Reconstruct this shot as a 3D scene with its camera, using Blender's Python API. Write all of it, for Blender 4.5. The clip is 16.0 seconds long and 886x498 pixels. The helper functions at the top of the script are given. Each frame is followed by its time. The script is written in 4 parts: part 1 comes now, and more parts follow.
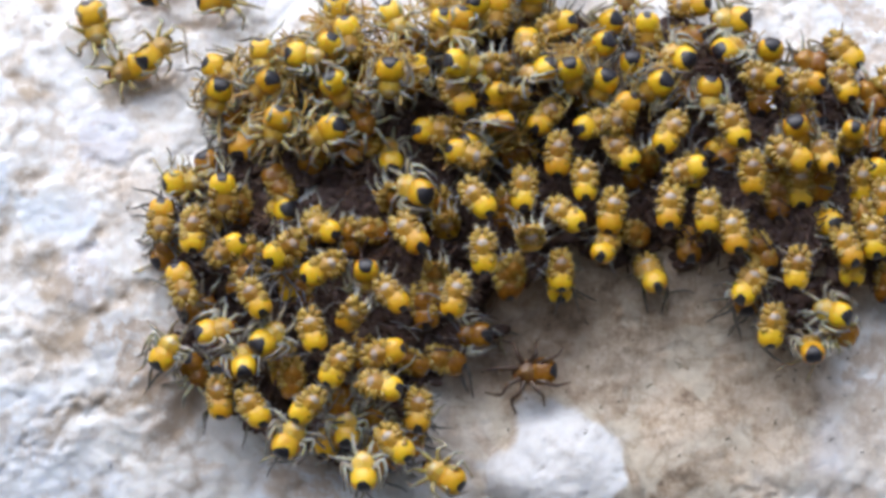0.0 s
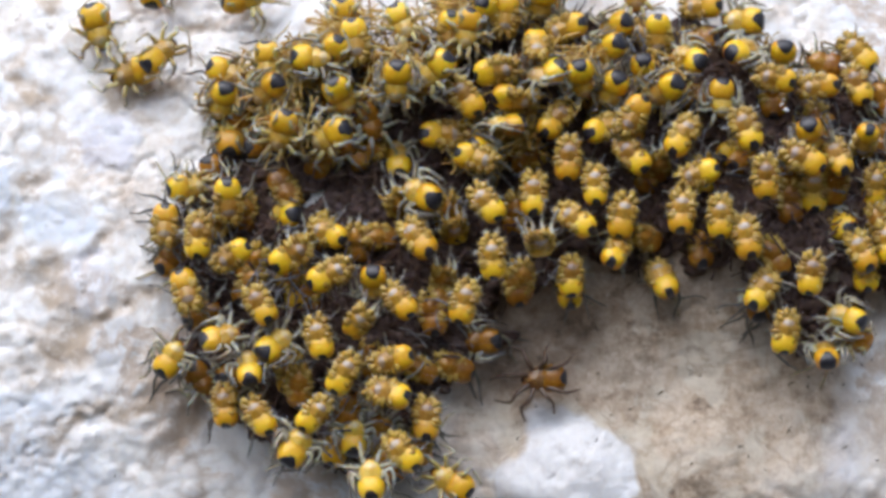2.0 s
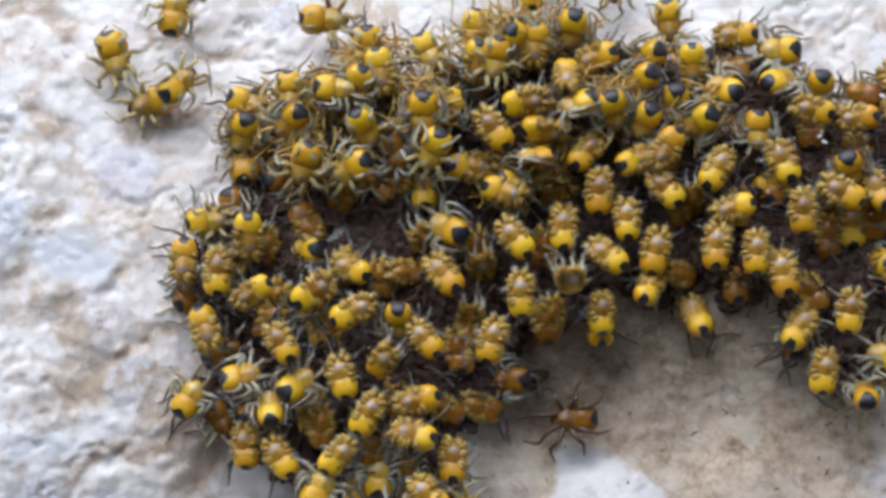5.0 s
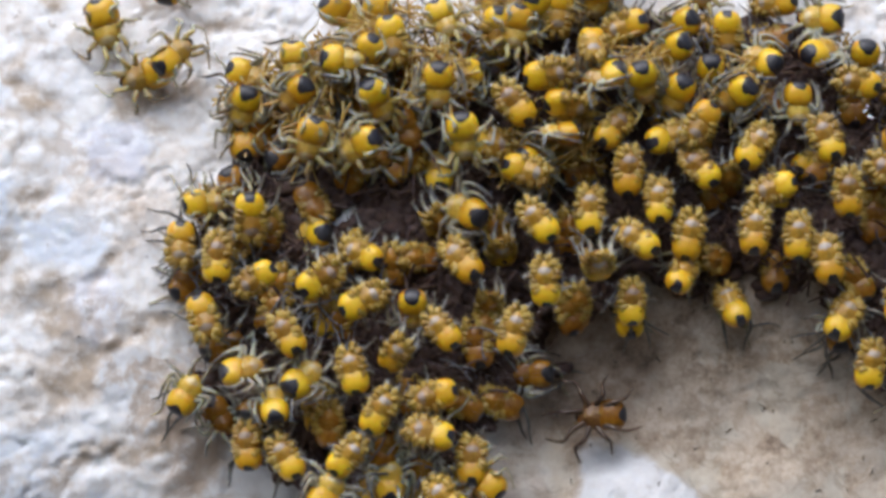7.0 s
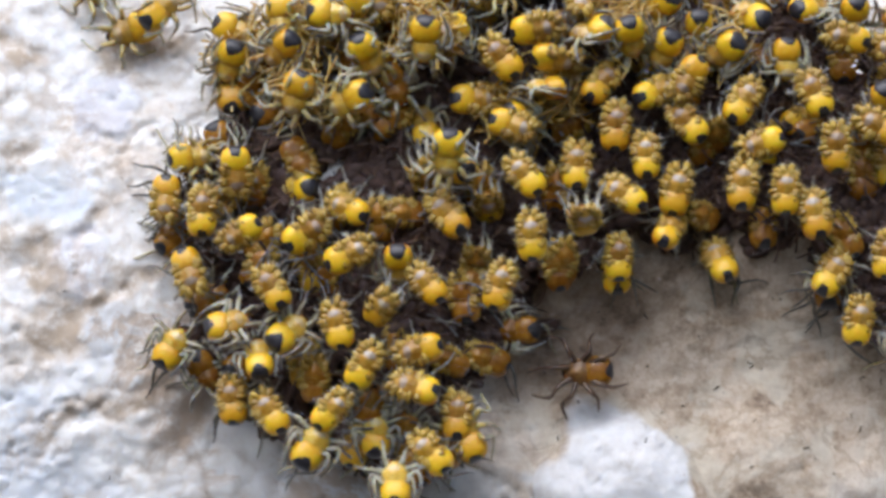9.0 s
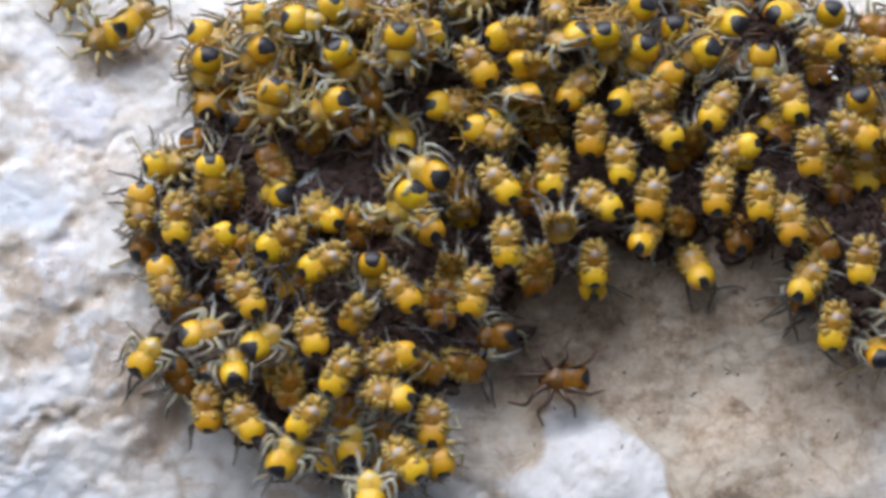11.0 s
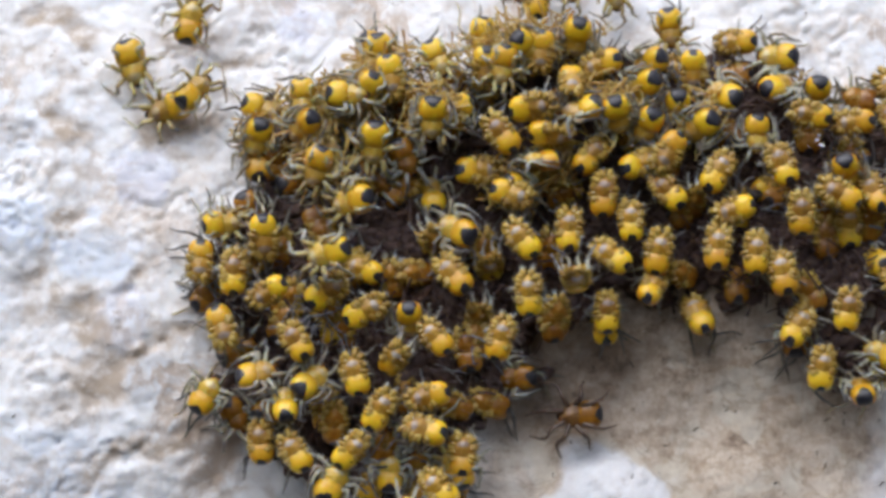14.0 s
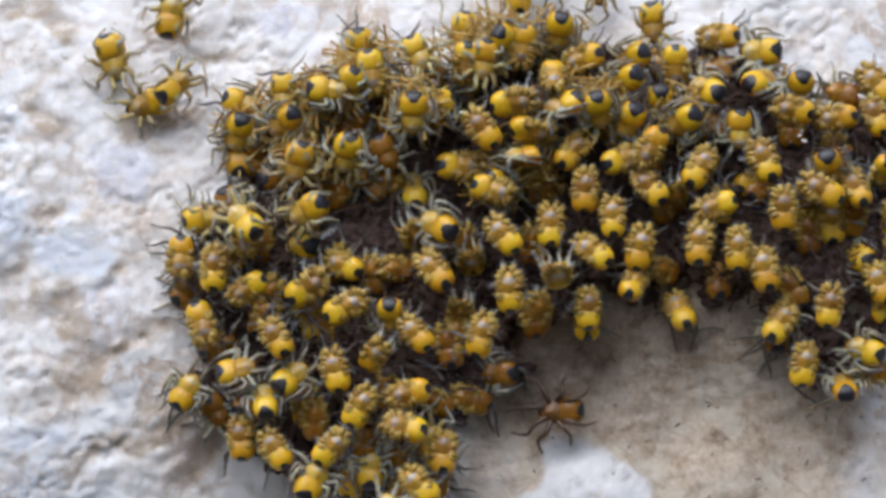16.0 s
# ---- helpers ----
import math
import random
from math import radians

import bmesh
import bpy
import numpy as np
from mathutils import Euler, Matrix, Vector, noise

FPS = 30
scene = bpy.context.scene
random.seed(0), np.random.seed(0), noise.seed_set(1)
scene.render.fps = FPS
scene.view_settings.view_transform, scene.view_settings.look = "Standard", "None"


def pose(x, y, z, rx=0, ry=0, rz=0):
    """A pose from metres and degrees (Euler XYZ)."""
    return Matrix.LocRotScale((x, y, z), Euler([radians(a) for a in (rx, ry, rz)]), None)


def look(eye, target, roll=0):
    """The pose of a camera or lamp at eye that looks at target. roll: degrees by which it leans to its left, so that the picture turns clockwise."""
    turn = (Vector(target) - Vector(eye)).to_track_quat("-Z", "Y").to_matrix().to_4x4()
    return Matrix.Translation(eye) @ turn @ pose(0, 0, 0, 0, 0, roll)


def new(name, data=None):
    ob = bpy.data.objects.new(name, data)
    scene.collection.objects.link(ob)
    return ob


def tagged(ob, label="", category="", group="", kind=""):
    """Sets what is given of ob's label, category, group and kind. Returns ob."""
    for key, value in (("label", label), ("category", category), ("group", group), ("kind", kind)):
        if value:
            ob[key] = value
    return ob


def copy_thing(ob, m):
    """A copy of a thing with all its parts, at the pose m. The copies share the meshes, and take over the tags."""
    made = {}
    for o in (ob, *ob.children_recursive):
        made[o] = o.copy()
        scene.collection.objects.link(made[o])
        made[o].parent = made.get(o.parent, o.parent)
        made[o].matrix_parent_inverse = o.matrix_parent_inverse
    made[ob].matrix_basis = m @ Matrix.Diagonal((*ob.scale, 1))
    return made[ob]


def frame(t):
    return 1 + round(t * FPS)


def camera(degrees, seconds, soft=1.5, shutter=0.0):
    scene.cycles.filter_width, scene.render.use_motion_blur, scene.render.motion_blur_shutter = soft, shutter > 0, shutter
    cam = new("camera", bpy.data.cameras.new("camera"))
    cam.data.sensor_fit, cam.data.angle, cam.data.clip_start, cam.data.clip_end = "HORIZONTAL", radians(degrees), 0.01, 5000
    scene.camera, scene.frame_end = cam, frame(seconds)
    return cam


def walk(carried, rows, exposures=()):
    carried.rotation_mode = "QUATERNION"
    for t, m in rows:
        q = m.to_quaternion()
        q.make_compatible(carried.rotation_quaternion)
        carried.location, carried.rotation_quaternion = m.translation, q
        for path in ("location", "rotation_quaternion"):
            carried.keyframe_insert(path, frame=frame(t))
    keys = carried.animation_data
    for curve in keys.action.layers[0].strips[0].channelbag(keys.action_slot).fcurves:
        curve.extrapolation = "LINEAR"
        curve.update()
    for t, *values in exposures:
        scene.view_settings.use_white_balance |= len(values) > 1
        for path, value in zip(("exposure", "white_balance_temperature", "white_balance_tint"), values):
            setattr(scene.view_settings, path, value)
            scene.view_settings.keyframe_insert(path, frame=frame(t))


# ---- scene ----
MM = 0.001


# ---- camera ----
def view(x, y, z, yaw, pitch, roll):
    """A camera at x, y, z millimetres that faces the rock along +y."""
    return (Matrix.Translation((x * MM, y * MM, z * MM)) @ Matrix.Rotation(radians(yaw), 4, "Z")
            @ Matrix.Rotation(radians(pitch), 4, "X") @ Matrix.Rotation(radians(-roll), 4, "Y") @ Matrix.Rotation(radians(90), 4, "X"))


cam = camera(20.0, 16.0, soft=3.3, shutter=0.5)
cam.data.dof.use_dof = True
cam.data.dof.focus_distance = 0.0955
cam.data.dof.aperture_fstop = 170.0
walk(cam, [
    (0, view(0.523, -106.971, -1.340, -0.269, -0.100, 0.106)),
    (0.5, view(0.900, -106.699, -0.589, -0.005, -0.146, 0.113)),
    (1, view(1.297, -105.877, -0.588, 0.266, -0.105, 0.300)),
    (1.5, view(0.724, -105.635, -1.405, -0.144, 0.011, 0.118)),
    (2, view(0.305, -105.472, -1.217, -0.206, -0.047, 0.019)),
    (2.5, view(0.863, -105.194, -0.822, 0.328, -0.073, 0.150)),
    (3, view(-0.928, -105.851, -0.370, -0.260, 0.093, 0.038)),
    (3.5, view(-0.238, -105.535, 0.114, 0.414, 0.124, 0.133)),
    (4, view(0.206, -105.395, -0.013, 0.336, 0.086, 0.044)),
    (4.2, view(-0.015, -105.433, -0.156, 0.178, 0.107, 0.078)),
    (6.3, view(0.014, -95.350, -0.229, 0.399, 0.208, 0.174)),
    (6.5, view(-0.325, -95.259, -0.277, 0.360, 0.113, 0.245)),
    (7, view(-1.427, -95.262, -0.689, -0.254, 0.133, 0.043)),
    (7.5, view(-0.802, -95.295, -2.004, -0.328, 0.278, 0.058)),
    (8, view(-0.289, -94.934, -2.014, 0.236, -0.053, 0.176)),
    (10.3, view(-1.310, -94.928, -2.118, -0.464, -0.014, 0.077)),
    (10.5, view(-1.479, -95.000, -1.710, -0.529, -0.125, 0.050)),
    (11, view(0.683, -94.816, -1.292, 0.192, -0.353, 0.055)),
    (11.5, view(1.280, -94.967, -1.729, 0.163, 0.045, 0.069)),
    (12, view(-2.303, -87.774, -1.236, -1.128, 0.196, -0.051)),
    (12.5, view(-2.291, -88.059, 0.237, -0.665, -0.083, 0.091)),
    (13, view(-0.017, -100.258, 0.652, 0.076, -0.205, 0.120)),
    (13.5, view(1.142, -105.341, 0.371, 0.966, -0.130, 0.140)),
    (14, view(-0.901, -105.374, -0.937, -0.074, 0.619, -0.013)),
    (14.5, view(-1.206, -105.537, 0.437, 0.173, 0.255, 0.046)),
    (15, view(-1.399, -105.151, 0.017, -0.172, -0.010, -0.046)),
    (15.5, view(-0.356, -105.171, -0.034, 0.258, 0.000, 0.008)),
    (16, view(0.000, -105.060, 0.000, -0.000, -0.000, -0.000)),
], exposures=[(0, 0.46), (3, 0.4), (4, 0.2), (6.5, 0.23), (7.25, 0.28), (8, 0.5), (11, 0.35), (11.5, 0.34), (12.5, 0.55), (13.5, 0.37), (14.5, 0.10), (15, -0.01), (15.5, 0.05), (16, 0.13)])

# ---- light: open shade under a bright sky, brightest from above ----
world = bpy.data.worlds.new("sky")
scene.world = world
world.use_nodes = True
sky = world.node_tree.nodes.new("ShaderNodeTexSky")
sky.sky_type, sky.sun_disc = "NISHITA", False
sky.sun_elevation, sky.sun_rotation = radians(59), radians(213)
sky.dust_density = 3.0
back = world.node_tree.nodes["Background"]
back.inputs["Strength"].default_value = 0.09
world.node_tree.links.new(sky.outputs["Color"], back.inputs["Color"])
sun = new("sun", bpy.data.lights.new("sun", "SUN"))
sun.data.energy, sun.data.angle, sun.data.color = 3.45, radians(66), (0.90, 0.922, 0.99)
sun.matrix_world = look((-0.17, -0.31, 0.62), (0, 0, 0))


# ---- materials ----
class Nodes:
    """A short hand for node materials."""

    def __init__(self, name, rough=0.5):
        self.mat = bpy.data.materials.new(name)
        self.mat.use_nodes = True
        self.tree = self.mat.node_tree
        self.bsdf = self.tree.nodes["Principled BSDF"]
        self.bsdf.inputs["Roughness"].default_value = rough
        self.place = self.add("ShaderNodeTexCoord").outputs["Object"]

    def add(self, kind, **values):
        node = self.tree.nodes.new(kind)
        for key, value in values.items():
            node.inputs[key].default_value = value
        return node

    def join(self, a, b):
        self.tree.links.new(a, b)

    def noise(self, scale, detail=4.0, rough=0.6, distort=0.0):
        node = self.add("ShaderNodeTexNoise", Scale=scale, Detail=detail, Roughness=rough, Distortion=distort)
        self.join(self.place, node.inputs["Vector"])
        return node.outputs["Fac"]

    def ramp(self, fac, stops):
        node = self.add("ShaderNodeValToRGB")
        while len(node.color_ramp.elements) < len(stops):
            node.color_ramp.elements.new(0.5)
        for e, (at, colour) in zip(node.color_ramp.elements, stops):
            e.position, e.color = at, (*colour, 1)
        self.join(fac, node.inputs["Fac"])
        return node.outputs["Color"]

    def blend(self, fac, a, b, mode="MIX"):
        node = self.tree.nodes.new("ShaderNodeMix")
        node.data_type, node.blend_type = "RGBA", mode
        for socket, value in ((node.inputs[0], fac), (node.inputs[6], a), (node.inputs[7], b)):
            if isinstance(value, bpy.types.NodeSocket):
                self.join(value, socket)
            elif isinstance(value, tuple):
                socket.default_value = (*value, 1)
            else:
                socket.default_value = value
        return node.outputs[2]

    def colour(self, socket):
        self.join(socket, self.bsdf.inputs["Base Color"])

    def bump(self, height, depth, strength=1.0):
        node = self.add("ShaderNodeBump", Strength=strength, Distance=depth)
        self.join(height, node.inputs["Height"])
        self.join(node.outputs["Normal"], self.bsdf.inputs["Normal"])

    def within(self, distance, near, far, share):
        """The share up to the distance near, none past far, in millimetres."""
        node = self.add("ShaderNodeMapRange", **{"From Min": near * MM, "From Max": far * MM, "To Min": share, "To Max": 0.0})
        node.interpolation_type = "SMOOTHSTEP"
        self.join(distance, node.inputs["Value"])
        return node.outputs["Result"]

    def random(self):
        return self.add("ShaderNodeObjectInfo").outputs["Random"]


def grey(v):
    return (v, v, v)


# quartz in the rock: x, z and radius in millimetres, colour
QUARTZ_PATCHES = [(-15.1, -0.3, 1.7, (0.74, 0.80, 0.90)), (-12.9, 3.5, 1.35, (0.60, 0.61, 0.69)), (-18.3, 1.2, 1.4, (0.70, 0.77, 0.89)),
                  (-14.0, -2.9, 1.2, (0.62, 0.62, 0.68)), (1.9, -7.9, 1.0, (0.52, 0.51, 0.54)), (17.4, -9.6, 1.9, (0.74, 0.74, 0.80)), (-12.7, -4.9, 1.2, (0.66, 0.67, 0.70)), (-6.6, 9.4, 1.2, (0.60, 0.60, 0.68))]


# tan dirt on the rock: x, z, half length and half width in millimetres, lean in degrees
STAINS = [(-18.0, -1.3, 0.9, 0.45, 0), (-16.0, -2.8, 1.7, 0.4, -18), (-14.8, -4.8, 1.4, 0.8, 40), (-12.2, -3.5, 2.3, 0.3, 35),
          (-15.5, -6.0, 1.3, 0.6, 15), (-14.4, -8.8, 1.7, 0.4, 30), (-12.0, -7.6, 2.1, 0.4, 20), (-11.8, 5.2, 1.7, 0.45, -5),
          (-16.1, 1.4, 0.5, 0.35, 0), (-18.0, 10.2, 1.0, 0.4, 10), (-16.2, 9.5, 0.9, 0.3, -15), (-13.6, -1.3, 0.9, 0.25, 55),
          (-9.5, 8.0, 1.2, 0.35, 0), (-17.0, 5.6, 1.2, 0.3, -30), (-9.6, -8.4, 1.3, 0.5, 50)]


def make_rock():
    n = Nodes("pale_rock", 0.85)
    base = n.ramp(n.noise(420, 7, 0.72), [(0.31, (0.60, 0.585, 0.58)), (0.42, (0.76, 0.755, 0.76)), (0.60, (0.845, 0.845, 0.855))])
    cool = n.blend(n.ramp(n.noise(120, 3, 0.55), [(0.48, grey(0)), (0.62, grey(0.75))]), base, (0.68, 0.74, 0.84))
    blotch = n.noise(210, 9, 0.72, 0.5)
    tan = n.blend(n.ramp(blotch, [(0.53, grey(0)), (0.60, grey(0.45))]), cool, (0.64, 0.55, 0.47))
    tan = n.blend(n.ramp(blotch, [(0.60, grey(0)), (0.66, grey(0.6))]), tan, (0.45, 0.36, 0.29))
    tan = n.blend(n.ramp(n.noise(620, 6, 0.7, 0.5), [(0.59, grey(0)), (0.69, grey(0.45))]), tan, (0.47, 0.39, 0.32))
    white = n.ramp(n.noise(900, 5, 0.7), [(0.54, grey(0)), (0.64, grey(0.75))])
    tan = n.blend(white, tan, (0.80, 0.81, 0.83))
    # crumbs of white calcite with tan grit between them
    crumb = n.add("ShaderNodeTexVoronoi", Scale=1500.0, Randomness=1.0)
    n.join(n.place, crumb.inputs["Vector"])
    grit = n.ramp(crumb.outputs["Distance"], [(0.42, grey(0)), (0.80, grey(1))])
    loose_grit = n.ramp(n.noise(330, 5, 0.65), [(0.48, grey(0)), (0.63, grey(0.65))])
    tan = n.blend(n.blend(1.0, grit, loose_grit, "MULTIPLY"), tan, (0.45, 0.375, 0.305))
    # patches of bluish and mauve quartz grown into the rock
    grain = n.add("ShaderNodeTexNoise", Scale=420.0, Detail=5.0)
    n.join(n.place, grain.inputs["Vector"])
    ragged = n.add("ShaderNodeMix")
    ragged.data_type, ragged.blend_type = "RGBA", "LINEAR_LIGHT"
    ragged.inputs[0].default_value = 0.0022
    n.join(n.place, ragged.inputs[6])
    n.join(grain.outputs["Color"], ragged.inputs[7])
    for x, z, r, tint in QUARTZ_PATCHES:
        off = n.add("ShaderNodeVectorMath")
        off.operation = "DISTANCE"
        n.join(ragged.outputs[2], off.inputs[0])
        off.inputs[1].default_value = (x * MM, (-1.9 + 0.24 * z) * MM, z * MM)
        tan = n.blend(n.within(off.outputs["Value"], r * 0.80, r * 1.15, 0.8), tan, n.blend(n.ramp(n.noise(1300, 4, 0.65), [(0.46, grey(0)), (0.60, grey(0.7))]), tint, (0.80, 0.83, 0.88)))
    patchy = n.ramp(n.noise(1500, 6, 0.7), [(0.40, grey(0.4)), (0.56, grey(1))])
    for x, z, long, wide, lean in STAINS:
        spot = n.tree.nodes.new("ShaderNodeMapping")
        spot.vector_type = "TEXTURE"
        spot.inputs["Location"].default_value = (x * MM, (-1.9 + 0.24 * z) * MM, z * MM)
        spot.inputs["Rotation"].default_value = (0, -radians(lean), 0)
        spot.inputs["Scale"].default_value = (long * 1.2, 9.0, wide * 1.5)
        n.join(ragged.outputs[2], spot.inputs["Vector"])
        off = n.add("ShaderNodeVectorMath")
        off.operation = "LENGTH"
        n.join(spot.outputs[0], off.inputs[0])
        tan = n.blend(n.blend(1.0, n.within(off.outputs["Value"], 0.3, 1.5, 0.95), patchy, "MULTIPLY"), tan, (0.45, 0.37, 0.295))
    rift = n.ramp(n.noise(150, 10, 0.72, 0.4), [(0.455, grey(0)), (0.495, grey(0.75)), (0.505, grey(0.75)), (0.545, grey(0))])
    here = n.ramp(n.noise(90, 3, 0.5), [(0.42, grey(0)), (0.54, grey(1))])
    tan = n.blend(n.blend(1.0, rift, here, "MULTIPLY"), tan, (0.48, 0.375, 0.29))
    # a brown water stain spread over the hollow
    spread = n.add("ShaderNodeVectorMath")
    spread.operation = "DISTANCE"
    wobble = n.add("ShaderNodeTexNoise", Scale=220.0, Detail=4.0)
    n.join(n.place, wobble.inputs["Vector"])
    moved = n.add("ShaderNodeMix")
    moved.data_type, moved.blend_type = "RGBA", "LINEAR_LIGHT"
    moved.inputs[0].default_value = 0.006
    n.join(n.place, moved.inputs[6])
    n.join(wobble.outputs["Color"], moved.inputs[7])
    n.join(moved.outputs[2], spread.inputs[0])
    spread.inputs[1].default_value = (0.0092, -0.001, -0.0055)
    stained = n.within(spread.outputs["Value"], 8.0, 12.0, 0.93)
    mottle = n.ramp(n.noise(700, 9, 0.85), [(0.37, (0.19, 0.13, 0.085)), (0.47, (0.43, 0.335, 0.245)), (0.60, (0.59, 0.51, 0.42))])
    plates = n.ramp(n.noise(330, 6, 0.6, 0.6), [(0.50, grey(0)), (0.56, grey(0.6))])
    mottle = n.blend(plates, mottle, (0.60, 0.56, 0.475))
    seams = n.ramp(n.noise(260, 8, 0.65, 0.5), [(0.47, grey(0)), (0.50, grey(0.55)), (0.53, grey(0))])
    mottle = n.blend(seams, mottle, (0.30, 0.22, 0.15))
    tan = n.blend(stained, tan, mottle)
    # shade beside the cluster, painted dark brown together with the dirt there
    dirt = n.add("ShaderNodeVectorMath")
    dirt.operation = "DISTANCE"
    n.join(moved.outputs[2], dirt.inputs[0])
    dirt.inputs[1].default_value = (0.0026, -0.0012, -0.0052)
    shade_grime = n.ramp(n.noise(800, 7, 0.75), [(0.38, (0.10, 0.066, 0.045)), (0.50, (0.26, 0.19, 0.14)), (0.64, (0.46, 0.38, 0.31))])
    tan = n.blend(n.within(dirt.outputs["Value"], 1.8, 4.4, 0.85), tan, shade_grime)
    # a broad white mineral patch below it
    patch = n.add("ShaderNodeVectorMath")
    patch.operation = "DISTANCE"
    n.join(ragged.outputs[2], patch.inputs[0])
    patch.inputs[1].default_value = (0.0056, -0.0042, -0.0106)
    whiter = n.within(patch.outputs["Value"], 3.1, 3.7, 0.95)
    chalk = n.ramp(n.noise(480, 6, 0.7), [(0.36, (0.50, 0.48, 0.47)), (0.45, (0.66, 0.66, 0.68)), (0.60, (0.76, 0.77, 0.80))])
    tan = n.blend(whiter, tan, chalk)
    specks = n.blend(n.ramp(n.noise(1100, 4, 0.65), [(0.655, grey(0)), (0.72, grey(0.6))]), tan, (0.26, 0.21, 0.17))
    n.colour(specks)
    height = n.blend(0.45, n.noise(3600, 8, 0.72), n.ramp(crumb.outputs["Distance"], [(0.0, grey(1)), (0.9, grey(0))]))
    n.bump(height, 0.00018, 0.8)
    n.bsdf.inputs["Specular IOR Level"].default_value = 0.25
    # light sinks a little into the calcite
    n.bsdf.inputs["Subsurface Weight"].default_value = 0.4
    n.bsdf.inputs["Subsurface Scale"].default_value = 1.0
    n.bsdf.inputs["Subsurface Radius"].default_value = (0.00016, 0.00014, 0.00012)
    return n.mat


def make_abdomen():
    n = Nodes("yellow_abdomen", 0.38)
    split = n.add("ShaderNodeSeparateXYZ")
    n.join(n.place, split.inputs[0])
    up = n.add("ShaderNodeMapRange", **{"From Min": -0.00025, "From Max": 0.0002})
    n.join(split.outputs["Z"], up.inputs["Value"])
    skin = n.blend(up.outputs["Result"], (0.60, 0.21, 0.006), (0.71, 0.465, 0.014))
    # amber where the abdomen meets the waist
    front = n.add("ShaderNodeMapRange", **{"From Min": 0.00002, "From Max": 0.00036})
    n.join(split.outputs["Y"], front.inputs["Value"])
    skin = n.blend(n.ramp(front.outputs["Result"], [(0.0, grey(0)), (1.0, grey(0.85))]), skin, (0.48, 0.25, 0.015))
    mottled = n.blend(n.ramp(n.noise(5200, 3, 0.5), [(0.38, grey(0)), (0.68, grey(0.55))]), skin, (0.74, 0.505, 0.03))
    tone = n.ramp(n.random(), [(0.0, (0.74, 0.58, 0.5)), (0.3, (0.88, 0.79, 0.74)), (0.65, (0.96, 0.92, 0.9)), (1.0, (1.0, 0.99, 1.0))])
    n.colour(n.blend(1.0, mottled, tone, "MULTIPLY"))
    n.bump(n.noise(9000, 3, 0.5), 0.00003, 0.35)
    n.bsdf.inputs["Subsurface Weight"].default_value = 0.7
    n.bsdf.inputs["Subsurface Scale"].default_value = 1.0
    n.bsdf.inputs["Subsurface Radius"].default_value = (0.00025, 0.00015, 0.00003)
    return n.mat


def make_mark():
    n = Nodes("black_mark", 0.42)
    skin = n.ramp(n.noise(6000, 3, 0.6), [(0.35, (0.007, 0.007, 0.011)), (0.7, (0.022, 0.0225, 0.034))])
    # thin pale bars across the mark
    split = n.add("ShaderNodeSeparateXYZ")
    n.join(n.place, split.inputs[0])
    wave = n.add("ShaderNodeMath")
    wave.operation = "MULTIPLY"
    wave.inputs[1].default_value = 70000.0
    n.join(split.outputs["Y"], wave.inputs[0])
    bars = n.add("ShaderNodeMath")
    bars.operation = "SINE"
    n.join(wave.outputs[0], bars.inputs[0])
    n.colour(n.blend(n.ramp(bars.outputs[0], [(0.7, grey(0)), (0.95, grey(0.6))]), skin, (0.06, 0.05, 0.04)))
    n.bump(n.noise(12000, 2, 0.5), 0.00003, 0.4)
    return n.mat


def make_amber(name, low, mid, high, rough=0.33, sheen_tint=None, clear=0.5, joined=False):
    n = Nodes(name, rough)
    skin = n.ramp(n.noise(3800, 4, 0.6), [(0.30, low), (0.52, mid), (0.74, high)])
    if sheen_tint:
        # sky sheen on the head, painted as a pale patch in the middle of the shield
        flat = n.add("ShaderNodeVectorMath")
        flat.operation = "MULTIPLY"
        flat.inputs[1].default_value = (1.0, 1.8, 0.0)
        n.join(n.place, flat.inputs[0])
        off = n.add("ShaderNodeVectorMath")
        off.operation = "DISTANCE"
        n.join(flat.outputs[0], off.inputs[0])
        off.inputs[1].default_value = (0.0, 0.00142, 0.0)
        skin = n.blend(n.within(off.outputs["Value"], 0.17, 0.30, 0.8), skin, sheen_tint)
    shade = n.add("ShaderNodeNewGeometry").outputs["Random Per Island"] if joined else n.random()
    tone = n.ramp(shade, [(0.0, (0.60, 0.50, 0.48)), (0.5, (0.84, 0.79, 0.78)), (1.0, (0.98, 0.96, 1.0))])
    n.colour(n.blend(1.0, skin, tone, "MULTIPLY"))
    n.bump(n.noise(11000, 3, 0.6), 0.00003, 0.3)
    n.bsdf.inputs["Specular IOR Level"].default_value = 0.5
    n.bsdf.inputs["Subsurface Weight"].default_value = clear
    n.bsdf.inputs["Subsurface Scale"].default_value = 1.0
    n.bsdf.inputs["Subsurface Radius"].default_value = (0.0004 * clear, 0.00028 * clear, 0.00012 * clear)
    return n.mat


ROCK = make_rock()
YELLOW = make_abdomen()
BLACK = make_mark()
CARAPACE = make_amber("amber_carapace", (0.37, 0.185, 0.013), (0.49, 0.275, 0.026), (0.60, 0.40, 0.078), 0.34, (0.42, 0.40, 0.385))
# shade under other bodies, put into a darker copy of the amber skin
SHADED_AMBER = make_amber("shaded_amber_skin", (0.26, 0.105, 0.012), (0.38, 0.18, 0.018), (0.48, 0.27, 0.04), 0.26)
# carapace of the lone one, darkened for the shade of its hollow
RUSSET = make_amber("russet_brown_carapace", (0.10, 0.045, 0.016), (0.19, 0.085, 0.024), (0.29, 0.15, 0.05), 0.3)
